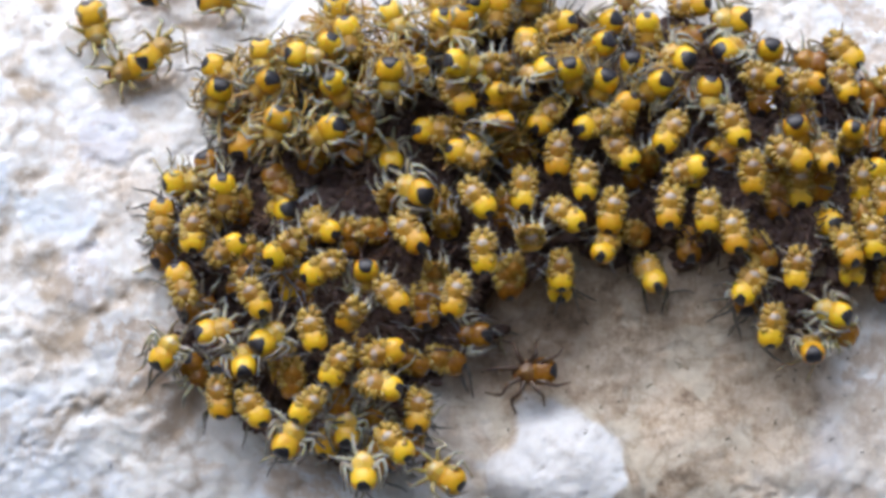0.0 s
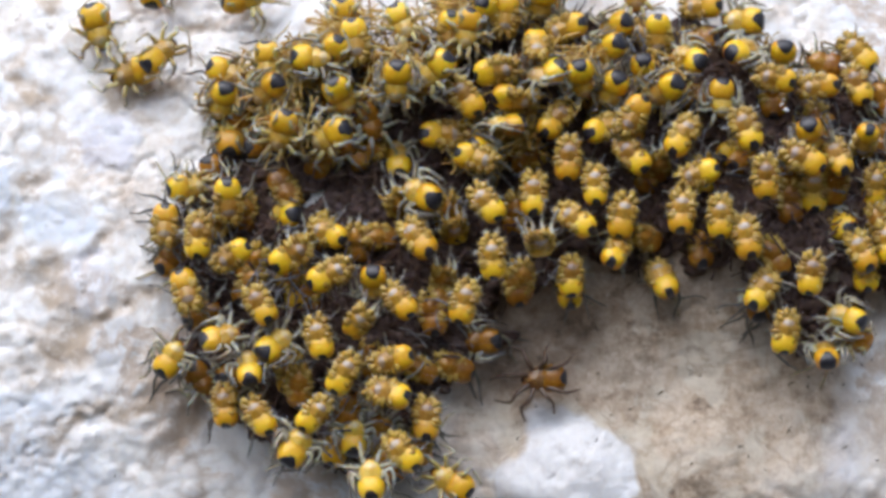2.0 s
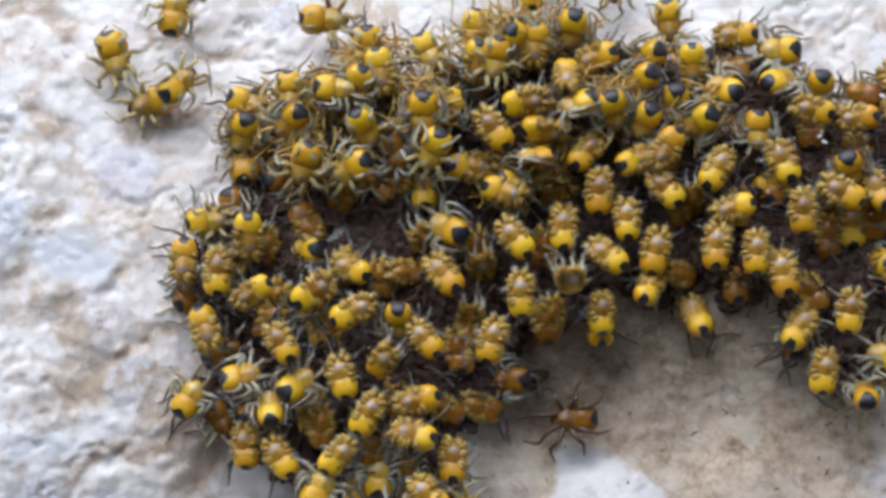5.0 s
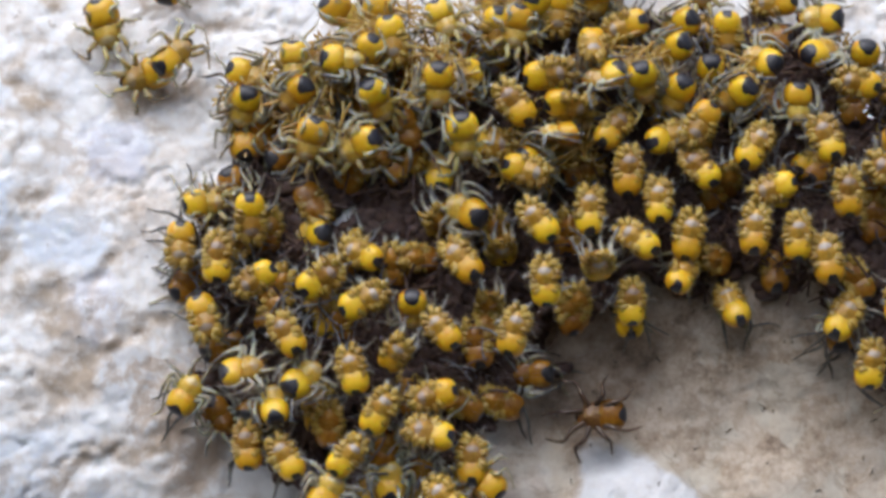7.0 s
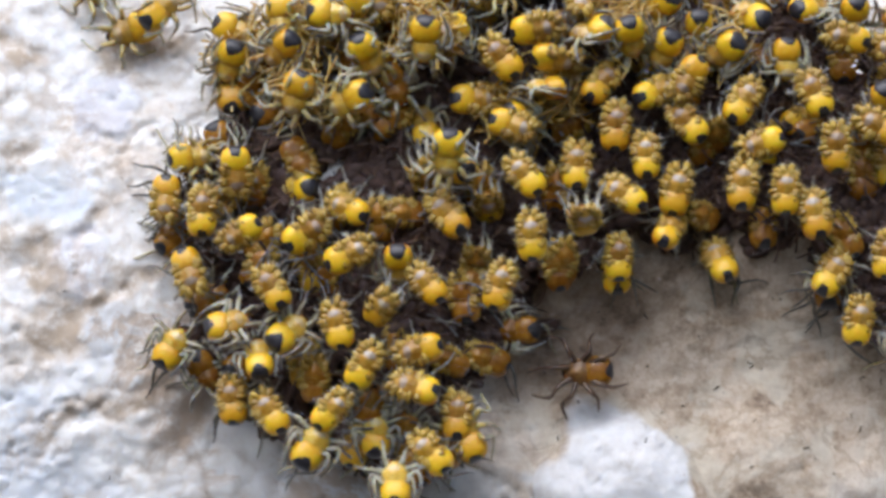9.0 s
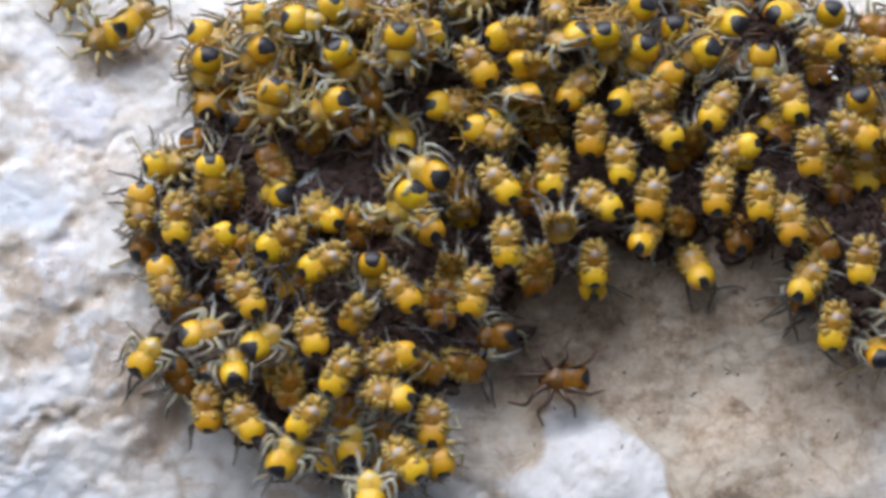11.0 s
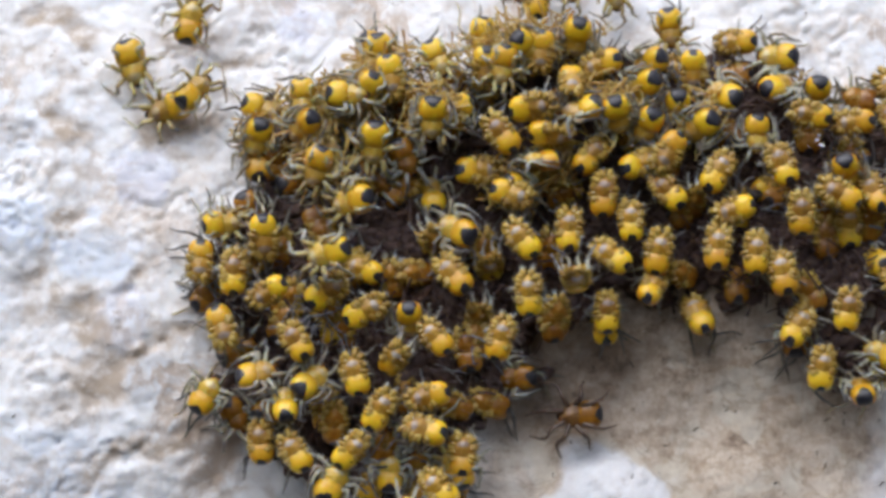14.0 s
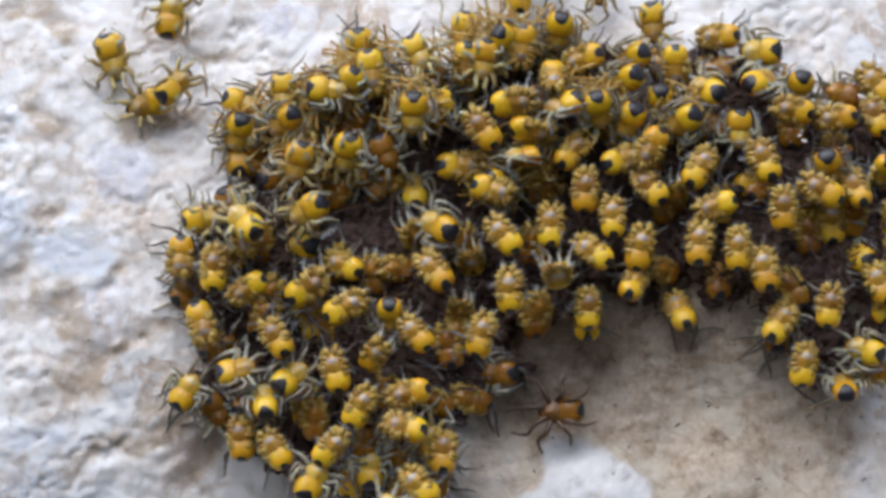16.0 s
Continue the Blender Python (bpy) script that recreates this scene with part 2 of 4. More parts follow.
PALE_CARAPACE = make_amber("yellow_amber_carapace", (0.52, 0.30, 0.02), (0.66, 0.45, 0.06), (0.76, 0.58, 0.17), 0.28, (0.62, 0.54, 0.34), 0.9)
UPPER_LEG = make_amber("straw_leg", (0.31, 0.19, 0.026), (0.45, 0.305, 0.055), (0.67, 0.53, 0.22), 0.22)
OLIVE_LEG = make_amber("olive_straw_leg", (0.33, 0.28, 0.09), (0.48, 0.43, 0.18), (0.61, 0.57, 0.34), 0.26, None, 0.9)
LOWER_LEG = make_amber("olive_grey_leg", (0.23, 0.24, 0.18), (0.36, 0.375, 0.30), (0.50, 0.52, 0.44), 0.24, None, 0.9)
GAP_LEG = make_amber("dull_grey_leg", (0.07, 0.078, 0.086), (0.16, 0.175, 0.19), (0.30, 0.325, 0.35), 0.28, joined=True)
AMBER_LEG = make_amber("amber_leg", (0.36, 0.19, 0.035), (0.52, 0.38, 0.12), (0.66, 0.58, 0.36), 0.26, None, 0.8, True)
# legs of the lone one, likewise darkened for shade
SHADED_LEG = make_amber("shade_dark_leg", (0.065, 0.042, 0.028), (0.115, 0.075, 0.05), (0.19, 0.135, 0.10), 0.3)
FOOT = make_amber("dark_foot", (0.085, 0.088, 0.08), (0.15, 0.155, 0.145), (0.25, 0.255, 0.24), 0.3)
JAW = make_amber("russet_jaw", (0.26, 0.075, 0.012), (0.42, 0.14, 0.02), (0.52, 0.20, 0.04), 0.25)
EYE = make_amber("dark_eye", (0.01, 0.01, 0.01), (0.015, 0.013, 0.013), (0.03, 0.025, 0.025), 0.1)
# a brown that stands in for the shade in the cluster's gaps
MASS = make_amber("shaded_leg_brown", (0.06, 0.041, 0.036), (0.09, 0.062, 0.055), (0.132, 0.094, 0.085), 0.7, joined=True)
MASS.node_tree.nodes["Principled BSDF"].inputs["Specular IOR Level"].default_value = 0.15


# ---- mesh helpers ----
def mesh_of(name, bm, mats, smooth=True):
    me = bpy.data.meshes.new(name)
    bm.to_mesh(me)
    bm.free()
    for m in mats:
        me.materials.append(m)
    if smooth:
        me.polygons.foreach_set("use_smooth", [True] * len(me.polygons))
    return me


def part(name, me, parent, label=""):
    ob = new(name, me)
    ob.parent = parent
    return tagged(ob, label)


# ---- the rock face ----
def ease(v, a, b):
    u = min(1.0, max(0.0, (v - a) / (b - a)))
    return u * u * (3 - 2 * u)


def hollow(x, z):
    """Share of the hollow below the arch of the cluster."""
    return ease(x, -0.8, 3.6) * (1 - ease(z, -4.4, -0.6)) * ease(z, -11.5, -6.3)


def rock_y(x, z):
    """Depth in millimetres of the rock's face at x, z millimetres."""
    p = Vector((x, 0.0, z))
    far = max(0.0, abs(z) - 40.0)
    y = -1.9 + 0.24 * (z - math.copysign(0.75 * far, z)) + 0.012 * max(0.0, 2.5 - max(z, -12.0)) ** 2 + 0.009 * max(0.0, min(z, 16.0) - 2.5) ** 2
    y += (0.6 + 0.05 * max(0.0, math.hypot(x, z) - 60.0) ** 0.8) * noise.noise(p / (8.5 + 0.25 * max(0.0, math.hypot(x, z) - 60.0)) + Vector((3.1, 0, 1.7))) + 0.25 * noise.noise(p / 3.1 + Vector((9, 2, 4)))
    warp = 1.1 * noise.noise(p / 2.6 + Vector((2, 8, 5)))
    y += (2.1 - 0.9 * ease(x, 5.0, 10.0)) * hollow(x + warp, z + 0.8 * warp)
    # a rounded boulder below the hollow
    off = ((x + 0.5 * warp - 6.2) / 3.4) ** 2 + ((z + 0.4 * warp + 10.9) / 2.4) ** 2
    y -= 1.1 * max(0.0, 1 - off) ** 0.6
    # lumps and crumbs
    q = p + 0.35 * Vector((noise.noise(p * 0.9), 0, noise.noise(p * 0.9 + Vector((7, 7, 7)))))
    gain = 0.30 + 0.6 * min(1.0, max(0.0, noise.noise(p / 5.0 + Vector((1, 5, 2))) + 0.45))
    for cx, cz, r, _ in QUARTZ_PATCHES:
        gain *= 0.3 + 0.7 * ease(math.hypot(x - cx, z - cz), 0.75 * r, 1.2 * r)
    for cx, cz, r, _ in QUARTZ_PATCHES:
        away = math.hypot(x - cx, z - cz) + 0.45 * noise.noise(p * 0.8) + 0.2 * noise.noise(p * 2.1)
        if away < 1.4 * r:
            y -= 0.11 * (1 - ease(away, 0.82 * r, 1.12 * r))
    for cx, cz, long, wide, lean in STAINS:
        if abs(x - cx) + abs(z - cz) < 5.0:
            c, k = math.cos(radians(lean)), math.sin(radians(lean))
            u, v = (x - cx) * c + (z - cz) * k + 0.4 * noise.noise(p * 1.1), (z - cz) * c - (x - cx) * k + 0.35 * noise.noise(p * 1.3)
            y += 0.15 * math.exp(-(u / long) ** 2 - (v / wide) ** 2)
    y -= gain * 0.20 * (0.55 - noise.voronoi(q / 2.1 + 0.3 * noise.noise_vector(q))[0][0])
    y -= gain * 0.13 * noise.fractal(q / 1.3 + Vector((4, 4, 4)), 0.75, 2.1, 4)
    y -= gain * 0.16 * (0.5 - noise.voronoi(q / 0.62)[0][0]) * ease(noise.noise(p / 2.4 + Vector((5, 5, 1))), -0.4, 0.3)
    # crusty crevices, here and there
    vein = noise.fractal(q / 4.2 + Vector((6, 1, 9)), 0.6, 2.2, 5)
    y += 0.16 * math.exp(-(vein / 0.07) ** 2) * ease(noise.noise(p / 6.0 + Vector((0, 3, 8))), -0.25, 0.3)
    y += 0.04 * noise.noise(p * 2.2) + 0.03 * noise.noise(p * 5.0)
    return y


def spaced(fine, reach, step):
    """Even steps within fine, growing steps out to reach."""
    side = [i * step for i in range(int(fine / step) + 1)]
    s = step
    while side[-1] < reach:
        s *= 1.22
        side.append(side[-1] + s)
    return [-v for v in reversed(side[1:])] + side


def build_rock():
    xs, zs = spaced(25.0, 900.0, 0.13), spaced(18.0, 700.0, 0.13)
    nx, nz = len(xs), len(zs)
    verts = [(x * MM, rock_y(x, z) * MM, z * MM) for z in zs for x in xs]
    faces = [(j * nx + i, j * nx + i + 1, (j + 1) * nx + i + 1, (j + 1) * nx + i) for j in range(nz - 1) for i in range(nx - 1)]
    # the block behind the face
    rim = ([i for i in range(nx)] + [j * nx + nx - 1 for j in range(1, nz)]
           + [(nz - 1) * nx + i for i in range(nx - 2, -1, -1)] + [j * nx for j in range(nz - 2, 0, -1)])
    start = len(verts)
    verts += [(verts[k][0], 0.25, verts[k][2]) for k in rim]
    m = len(rim)
    faces += [(rim[(k + 1) % m], rim[k], start + k, start + (k + 1) % m) for k in range(m)]
    faces.append(tuple(range(start, start + m)))
    me = bpy.data.meshes.new("rock_wall")
    me.from_pydata(verts, [], faces)
    me.materials.append(ROCK)
    me.polygons.foreach_set("use_smooth", [True] * len(me.polygons))
    return tagged(new("rock_wall", me), "rough whitish limestone face with tan dirt in its pits", "rock wall", kind="structure")


rock_wall = build_rock()


# ---- spiderlings ----
def swell(n):
    """The abdomen's surface for a direction n: a squarish barrel, blunt at its tail."""
    r = (abs(n.x) ** 2.6 + abs(n.y) ** 2.6 + abs(n.z) ** 2.3) ** (-1 / 2.5)
    k = 1 + 0.05 * n.y
    return Vector((n.x * 0.52 * k, n.y * 0.50, n.z * 0.42 * k)) * r


def abdomen_mesh(skin):
    bm = bmesh.new()
    bmesh.ops.create_uvsphere(bm, u_segments=22, v_segments=14, radius=1.0)
    for v in bm.verts:
        v.co = swell(v.co.normalized()) * MM
    return mesh_of("abdomen", bm, [skin])


# halves of the black tail mark's outline, in degrees about the tail
CAPS = {
    "tucked": [(0, 55), (9, 55), (16, 50), (20, 40), (20, 25), (22, 10), (24, -8), (24, -22), (14, -34), (0, -38)],
    "folded": [(0, 74), (10, 73), (20, 64), (28, 48), (33, 30), (37, 10), (38, -10), (34, -28), (18, -42), (0, -46)],
    "splayed": [(0, 52), (12, 50), (20, 40), (27, 20), (30, 0), (28, -18), (18, -32), (0, -36)],
}


def mark_mesh(kind, seed):
    """The black tail mark: a blunt cap on the upper rear of the abdomen, uneven along its edge."""
    rnd = random.Random(seed)
    axis = Vector((0, -math.cos(radians(6)), math.sin(radians(6))))
    side = Vector((1, 0, 0))
    up = axis.cross(side)
    up = -up if up.z < 0 else up
    tall, broad = rnd.uniform(0.78, 1.06), rnd.uniform(0.85, 1.12)
    half = [(u * broad, v * tall if v > 0 else v) for u, v in CAPS[kind]]
    ring = half + [(-u, v) for u, v in reversed(half[1:-1])]
    bm = bmesh.new()
    rings, spokes = 6, 40
    rows = [[] for _ in range(rings)]
    for s in range(spokes):
        a = 2 * math.pi * s / spokes
        du, dv = math.sin(a), math.cos(a)
        wide = 30.0
        for (u0, v0), (u1, v1) in zip(ring, ring[1:] + ring[:1]):
            c0, c1 = u0 * dv - v0 * du, u1 * dv - v1 * du
            if c0 * c1 <= 0 and c0 != c1:
                f = c0 / (c0 - c1)
                reach = (u0 + (u1 - u0) * f) * du + (v0 + (v1 - v0) * f) * dv
                wide = reach if reach > 0 else wide
        wide *= 1 + rnd.uniform(-0.03, 0.03) + 0.05 * math.sin(5 * a + seed)
        for r in range(rings):
            th = radians(wide) * (r + 1) / rings
            n = axis * math.cos(th) + (side * du + up * dv) * math.sin(th)
            rows[r].append(bm.verts.new(swell(n.normalized()) * MM * (1.016 if r < rings - 1 else 0.998)))
    tip = bm.verts.new(swell(axis) * MM * 1.016)
    for s in range(spokes):
        t = (s + 1) % spokes
        bm.faces.new((tip, rows[0][s], rows[0][t]))
        for r in range(rings - 1):
            bm.faces.new((rows[r][s], rows[r + 1][s], rows[r + 1][t], rows[r][t]))
    bmesh.ops.recalc_face_normals(bm, faces=bm.faces)
    return mesh_of("tail_mark", bm, [BLACK])


# where the carapace sits: raised over the abdomen, or in line with it
RAISED, LEVEL = Vector((0, 0.56, 0.18)), Vector((0, 0.58, 0.12))


def bristles(bm, count, least, most, rnd):
    """Fine pale hairs on the upper side of a body, leaning back."""
    bm.normal_update()
    upper = [(f.calc_center_median(), f.normal.copy()) for f in bm.faces if f.normal.z > 0.05]
    for core, out in (rnd.choice(upper) for _ in range(count)):
        lean = Vector((rnd.gauss(0, 0.35), rnd.gauss(-0.25, 0.35), 0))
        tip = bm.verts.new(core + (out + lean).normalized() * rnd.uniform(least, most) * MM)
        u = out.orthogonal().normalized() * 0.011 * MM
        w = out.cross(u)
        a, b, c = (bm.verts.new(core - out * 0.01 * MM + d) for d in (u, -0.5 * u + 0.87 * w, -0.5 * u - 0.87 * w))
        for tri in ((a, b, tip), (b, c, tip), (c, a, tip)):
            bm.faces.new(tri).material_index = 1


def carapace_mesh(at, skin):
    """A humped shield, narrower in front, whose rear slopes down onto the abdomen."""
    bm = bmesh.new()
    bmesh.ops.create_uvsphere(bm, u_segments=28, v_segments=14, radius=1.0)
    wide, ahead, behind, high = (0.46, 0.62, 0.62, 0.26) if at is RAISED else (0.47, 0.52, 0.64, 0.25)
    for v in bm.verts:
        n = v.co.normalized()
        narrow = 1 - 0.34 * max(0, n.y) ** 1.3 - 0.08 * max(0, -n.y)
        hump = 1 + 0.28 * math.exp(-((n.y - 0.35) / 0.35) ** 2 - (n.x / 0.5) ** 2) * max(0, n.z)
        groove = 0.03 * math.exp(-((abs(n.x) - 0.45) / 0.12) ** 2) * max(0, n.z)
        v.co = (at + Vector((n.x * wide * narrow, n.y * (ahead if n.y > 0 else behind), n.z * high * hump - groove - 0.06 * max(0, -n.y)))) * MM
    bristles(bm, 70, 0.05, 0.17, random.Random(31))
    return mesh_of("carapace", bm, [skin, UPPER_LEG])


def blob(bm, centre, radius, squash=(1, 1, 1), seg=8):
    made = bmesh.ops.create_uvsphere(bm, u_segments=seg, v_segments=max(4, seg // 2 + 1), radius=1.0)["verts"]
    for v in made:
        v.co = (Vector(centre) + Vector([c * s * radius for c, s in zip(v.co, squash)])) * MM


def eyes_mesh(at):
    """A dark, low eye field across the brow."""
    bm = bmesh.new()
    bmesh.ops.create_uvsphere(bm, u_segments=12, v_segments=6, radius=1.0)
    for v in bm.verts:
        bead = 1 + 0.25 * math.cos(v.co.x * 11)
        v.co = (at + Vector((v.co.x * 0.15, 0.57 + v.co.y * 0.04 * bead - 0.03 * abs(v.co.x), 0.05 + v.co.z * 0.04 * bead))) * MM
    return mesh_of("eye_field", bm, [EYE])


def jaw_mesh(at, side):
    bm = bmesh.new()
    blob(bm, at + Vector((0.09 * side, 0.46, -0.07)), 0.13, (0.85, 0.9, 1.4))
    return mesh_of("jaw", bm, [JAW])


def tube(bm, points, radii, slots, sides=6):
    """A jointed limb through the points, with a ring at each and one amid each piece."""
    path = []
    pts = [Vector(p) for p in points]
    for k in range(len(pts) - 1):
        p0, p1, p2, p3 = pts[max(k - 1, 0)], pts[k], pts[k + 1], pts[min(k + 2, len(pts) - 1)]
        for f in (0.0, 0.34, 0.67):
            c = 0.5 * (2 * p1 + (p2 - p0) * f + (2 * p0 - 5 * p1 + 4 * p2 - p3) * f * f + (3 * p1 - p0 - 3 * p2 + p3) * f ** 3)
            path.append((c, (radii[k] * (1 - f) + radii[k + 1] * f) * (1.07 if f == 0 else 0.97), slots[k]))
    path.append((pts[-1], radii[-1], slots[-1]))
    rings = []
    for k, (c, r, _) in enumerate(path):
        t = (path[min(k + 1, len(path) - 1)][0] - path[max(k - 1, 0)][0]).normalized()
        u = t.cross(Vector((0.31, 0.12, 0.94)))
        u = u.normalized() if u.length > 1e-4 else Vector((1, 0, 0))
        w = t.cross(u)
        rings.append([bm.verts.new((c + (u * math.cos(2 * math.pi * s / sides) + w * math.sin(2 * math.pi * s / sides)) * r) * MM) for s in range(sides)])
    for k in range(len(rings) - 1):
        for s in range(sides):
            f = bm.faces.new((rings[k][s], rings[k][(s + 1) % sides], rings[k + 1][(s + 1) % sides], rings[k + 1][s]))
            f.material_index = path[k][2]
            f.smooth = True
    bm.faces.new(rings[0][::-1])
    bm.faces.new(rings[-1])
    return rings


def rim(angle, z):
    """A point and the way outwards on the long oval along which drawn-in legs leave the body."""
    a = radians(angle)
    out = Vector((math.copysign(abs(math.sin(a)) ** 0.65, math.sin(a)) * 0.40, 0.56 + 0.64 * math.cos(a), z))
    return out, Vector((math.sin(a), 0.55 * math.cos(a) + 0.10, 0)).normalized()


def leg_mesh(style, chest, pair, side, rnd):
    """One of the eight legs, in its spiderling's space."""
    base = (32, 66, 100, 134)[pair]
    length = (1.15, 1.0, 0.78, 0.98)[pair]
    j = rnd.uniform

    def at(angle, out, z):
        return (side * out * math.sin(radians(angle)), chest.y + out * math.cos(radians(angle)), chest.z + z)

    def mirrored(p):
        return (side * p.x, p.y, p.z)

    extra = []
    if style == "tucked":
        # thigh and folded shin arch over the shield's edge as two thick stubs; the rest hangs down into the cluster
        def stub(angle, far, drop):
            root, way = rim(angle, 0)
            lift = chest.z + j(0.04, 0.13)
            return [root - way * 0.16 + Vector((0, 0, lift)), root + way * 0.01 + Vector((j(-0.03, 0.03), j(-0.03, 0.03), lift)),
                    root + way * far + Vector((j(-0.05, 0.05), j(-0.06, 0.06), chest.z + drop))], way
        first = (12, 48, 84, 122)[pair] + j(-6, 6)
        line, way = stub(first, j(0.08, 0.16), j(-0.10, 0.08))
        low = line[2] + way * j(-0.08, 0.10) + Vector((j(-0.1, 0.1), j(-0.1, 0.1), -0.45))
        foot = low + Vector((j(-0.3, 0.3), j(-0.3, 0.3), -0.5)) + way * (j(0.3, 0.7) if rnd.random() < 0.35 else 0)
        points = [mirrored(p) for p in (*line, low, foot)]
        radii = [0.10, 0.118, 0.08, 0.05, 0.03]
        slots = (0, 0, 1, 2, 2)
        line, way = stub(first + 18 + j(-6, 6), j(0.06, 0.15), j(-0.12, 0.06))
        extra = [mirrored(p) for p in (*line, line[2] + way * 0.02 - Vector((0, 0, 0.2)))]
    elif style == "splayed":
        fan = (24, 58, 108, 150)[pair] + j(-14, 14)
        points = [at(base, 0.28, 0.0), at(base * 0.5 + fan * 0.5, 0.54, 0.14), at(fan, 0.54 + 0.22 * length, 0.24 + j(-0.06, 0.08)),
                  at(fan + j(-14, 14), 0.54 + 0.46 * length, 0.06 + j(-0.08, 0.08)), at(fan + j(-30, 30), 0.52 + 0.76 * length, -0.28 + j(-0.1, 0.12))]
        radii = [0.11, 0.092, 0.070, 0.052, 0.022]
        slots = (3, 3, 1, 1, 1)
    elif style == "spread":
        fan = (22, 60, 112, 150)[pair] + j(-10, 10)
        points = [at(base, 0.26, 0.0), at(base * 0.5 + fan * 0.5, 0.48, 0.14), at(fan, 0.5 + 0.34 * length, 0.26 + j(-0.05, 0.05)),
                  at(fan + j(-12, 12), 0.5 + 0.72 * length, 0.06 + j(-0.06, 0.06)), at(fan + j(-18, 18), 0.55 + 1.08 * length, -0.2 + j(-0.05, 0.08))]
        radii = [0.11, 0.10, 0.082, 0.062, 0.022]
        slots = (4, 4, 4, 4, 4)
    else:
        fan = (18, 66, 132, 165)[pair] + j(-10, 10)
        reach = 1.0 if pair < 2 else 1.25
        points = [at(base, 0.26, 0.0), at(base, 0.48, 0.05), at(base * 0.4 + fan * 0.6, 0.78 + j(-0.05, 0.05), 0.14 + j(-0.05, 0.06)),
                  at(fan, 1.0 * reach + j(-0.05, 0.1), 0.06 + j(-0.1, 0.1)), at(fan + j(-8, 8), 1.32 * reach + j(-0.1, 0.15), -0.2 + j(-0.15, 0.15))]
        radii = [0.11, 0.09, 0.066, 0.048, 0.02]
        slots = (3, 1, 1, 2, 2)
        if pair > 1:
            # the hind legs lie along the sides of the abdomen
            knee, shin, tip = (((0.78, 0.62, 0.22), (0.84, 0.18, 0.12), (0.72, -0.34, -0.1)), ((0.62, 0.40, 0.24), (0.66, -0.06, 0.22), (0.48, -0.60, 0.08)))[pair - 2]
            points[2:] = [(side * (p[0] + j(-0.05, 0.07)), p[1] + j(-0.1, 0.1), p[2] + j(-0.06, 0.08)) for p in (knee, shin, tip)]
            radii = [0.11, 0.092, 0.074, 0.058, 0.024]
    bm = bmesh.new()
    rings = tube(bm, points, radii, slots)
    if extra:
        tube(bm, extra, [0.10, 0.114, 0.078, 0.04], (0, 0, 0, 1))
    # fine bristles, grown out of the skin
    for k in range(1, len(rings) - 1):
        core = sum((v.co for v in rings[k]), Vector()) / 6
        along = sum((v.co for v in rings[k + 1]), Vector()) / 6 - core
        for s in rnd.sample(range(6), 5 if style == "tucked" else 4):
            out = (rings[k][s].co - core).normalized()
            foot = core.lerp(rings[k][s].co, 0.9) + along * j(0, 0.8)
            tip = bm.verts.new(foot + out * (j(0.08, 0.20) if style == "tucked" else j(0.07, 0.18)) * MM + along.normalized() * j(0.04, 0.12) * MM)
            thick = 0.022 if style == "tucked" and k < 7 else 0.012
            across = out.cross(along).normalized() * thick * MM
            a, b, c = (bm.verts.new(foot + d) for d in (across, -across, along.normalized() * 0.02 * MM))
            for tri in ((a, b, tip), (b, c, tip), (c, a, tip)):
                bm.faces.new(tri).material_index = 0 if slots[0] == 0 and slots[min(k // 3, 4)] == 0 else 4 if slots[0] == 4 else 1
    return mesh_of("leg", bm, [UPPER_LEG, LOWER_LEG, FOOT, OLIVE_LEG, SHADED_LEG])


def palp_mesh(at, side):
    bm = bmesh.new()
    tube(bm, [at + Vector(p) for p in ((0.14 * side, 0.33, -0.11), (0.22 * side, 0.51, 0.01), (0.2 * side, 0.64, -0.19))], [0.045, 0.05, 0.03], (0, 0, 0))
    return mesh_of("pedipalp", bm, [UPPER_LEG])


ABDOMEN, SHADED_ABDOMEN = abdomen_mesh(YELLOW), abdomen_mesh(SHADED_AMBER)
MARKS = {kind: [mark_mesh(kind, s) for s in range(5)] for kind in CAPS}
SHADED_CARAPACE = [carapace_mesh(RAISED, SHADED_AMBER), carapace_mesh(LEVEL, SHADED_AMBER)]
RUSSET_CARAPACE = carapace_mesh(LEVEL, RUSSET)
FRONTS = [(at, carapace_mesh(at, CARAPACE if at is RAISED else PALE_CARAPACE), eyes_mesh(at), [jaw_mesh(at, k) for k in (-1, 1)], [palp_mesh(at, k) for k in (-1, 1)]) for at in (RAISED, LEVEL)]


def build_spiderling(style, seed):
    rnd = random.Random(seed * 7 + len(style))
    chest, carapace, eyes, jaws, palps = FRONTS[0 if style == "tucked" else 1]
    body = new("spiderling")
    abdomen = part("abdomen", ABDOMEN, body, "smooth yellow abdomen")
    part("tail_mark", MARKS[style if style in MARKS else "splayed"][seed], abdomen, "black tail mark")
    head = part("carapace", carapace, body, "glossy amber carapace")
    part("eye_field", eyes, head, "dark glossy eye field")
    for me in jaws:
        part("jaw", me, head, "russet jaw")
    for me in palps:
        part("pedipalp", me, body)
    for pair in range(4):
        for side in (-1, 1):
            part("leg", leg_mesh(style, chest, pair, side, rnd), body)
    return body


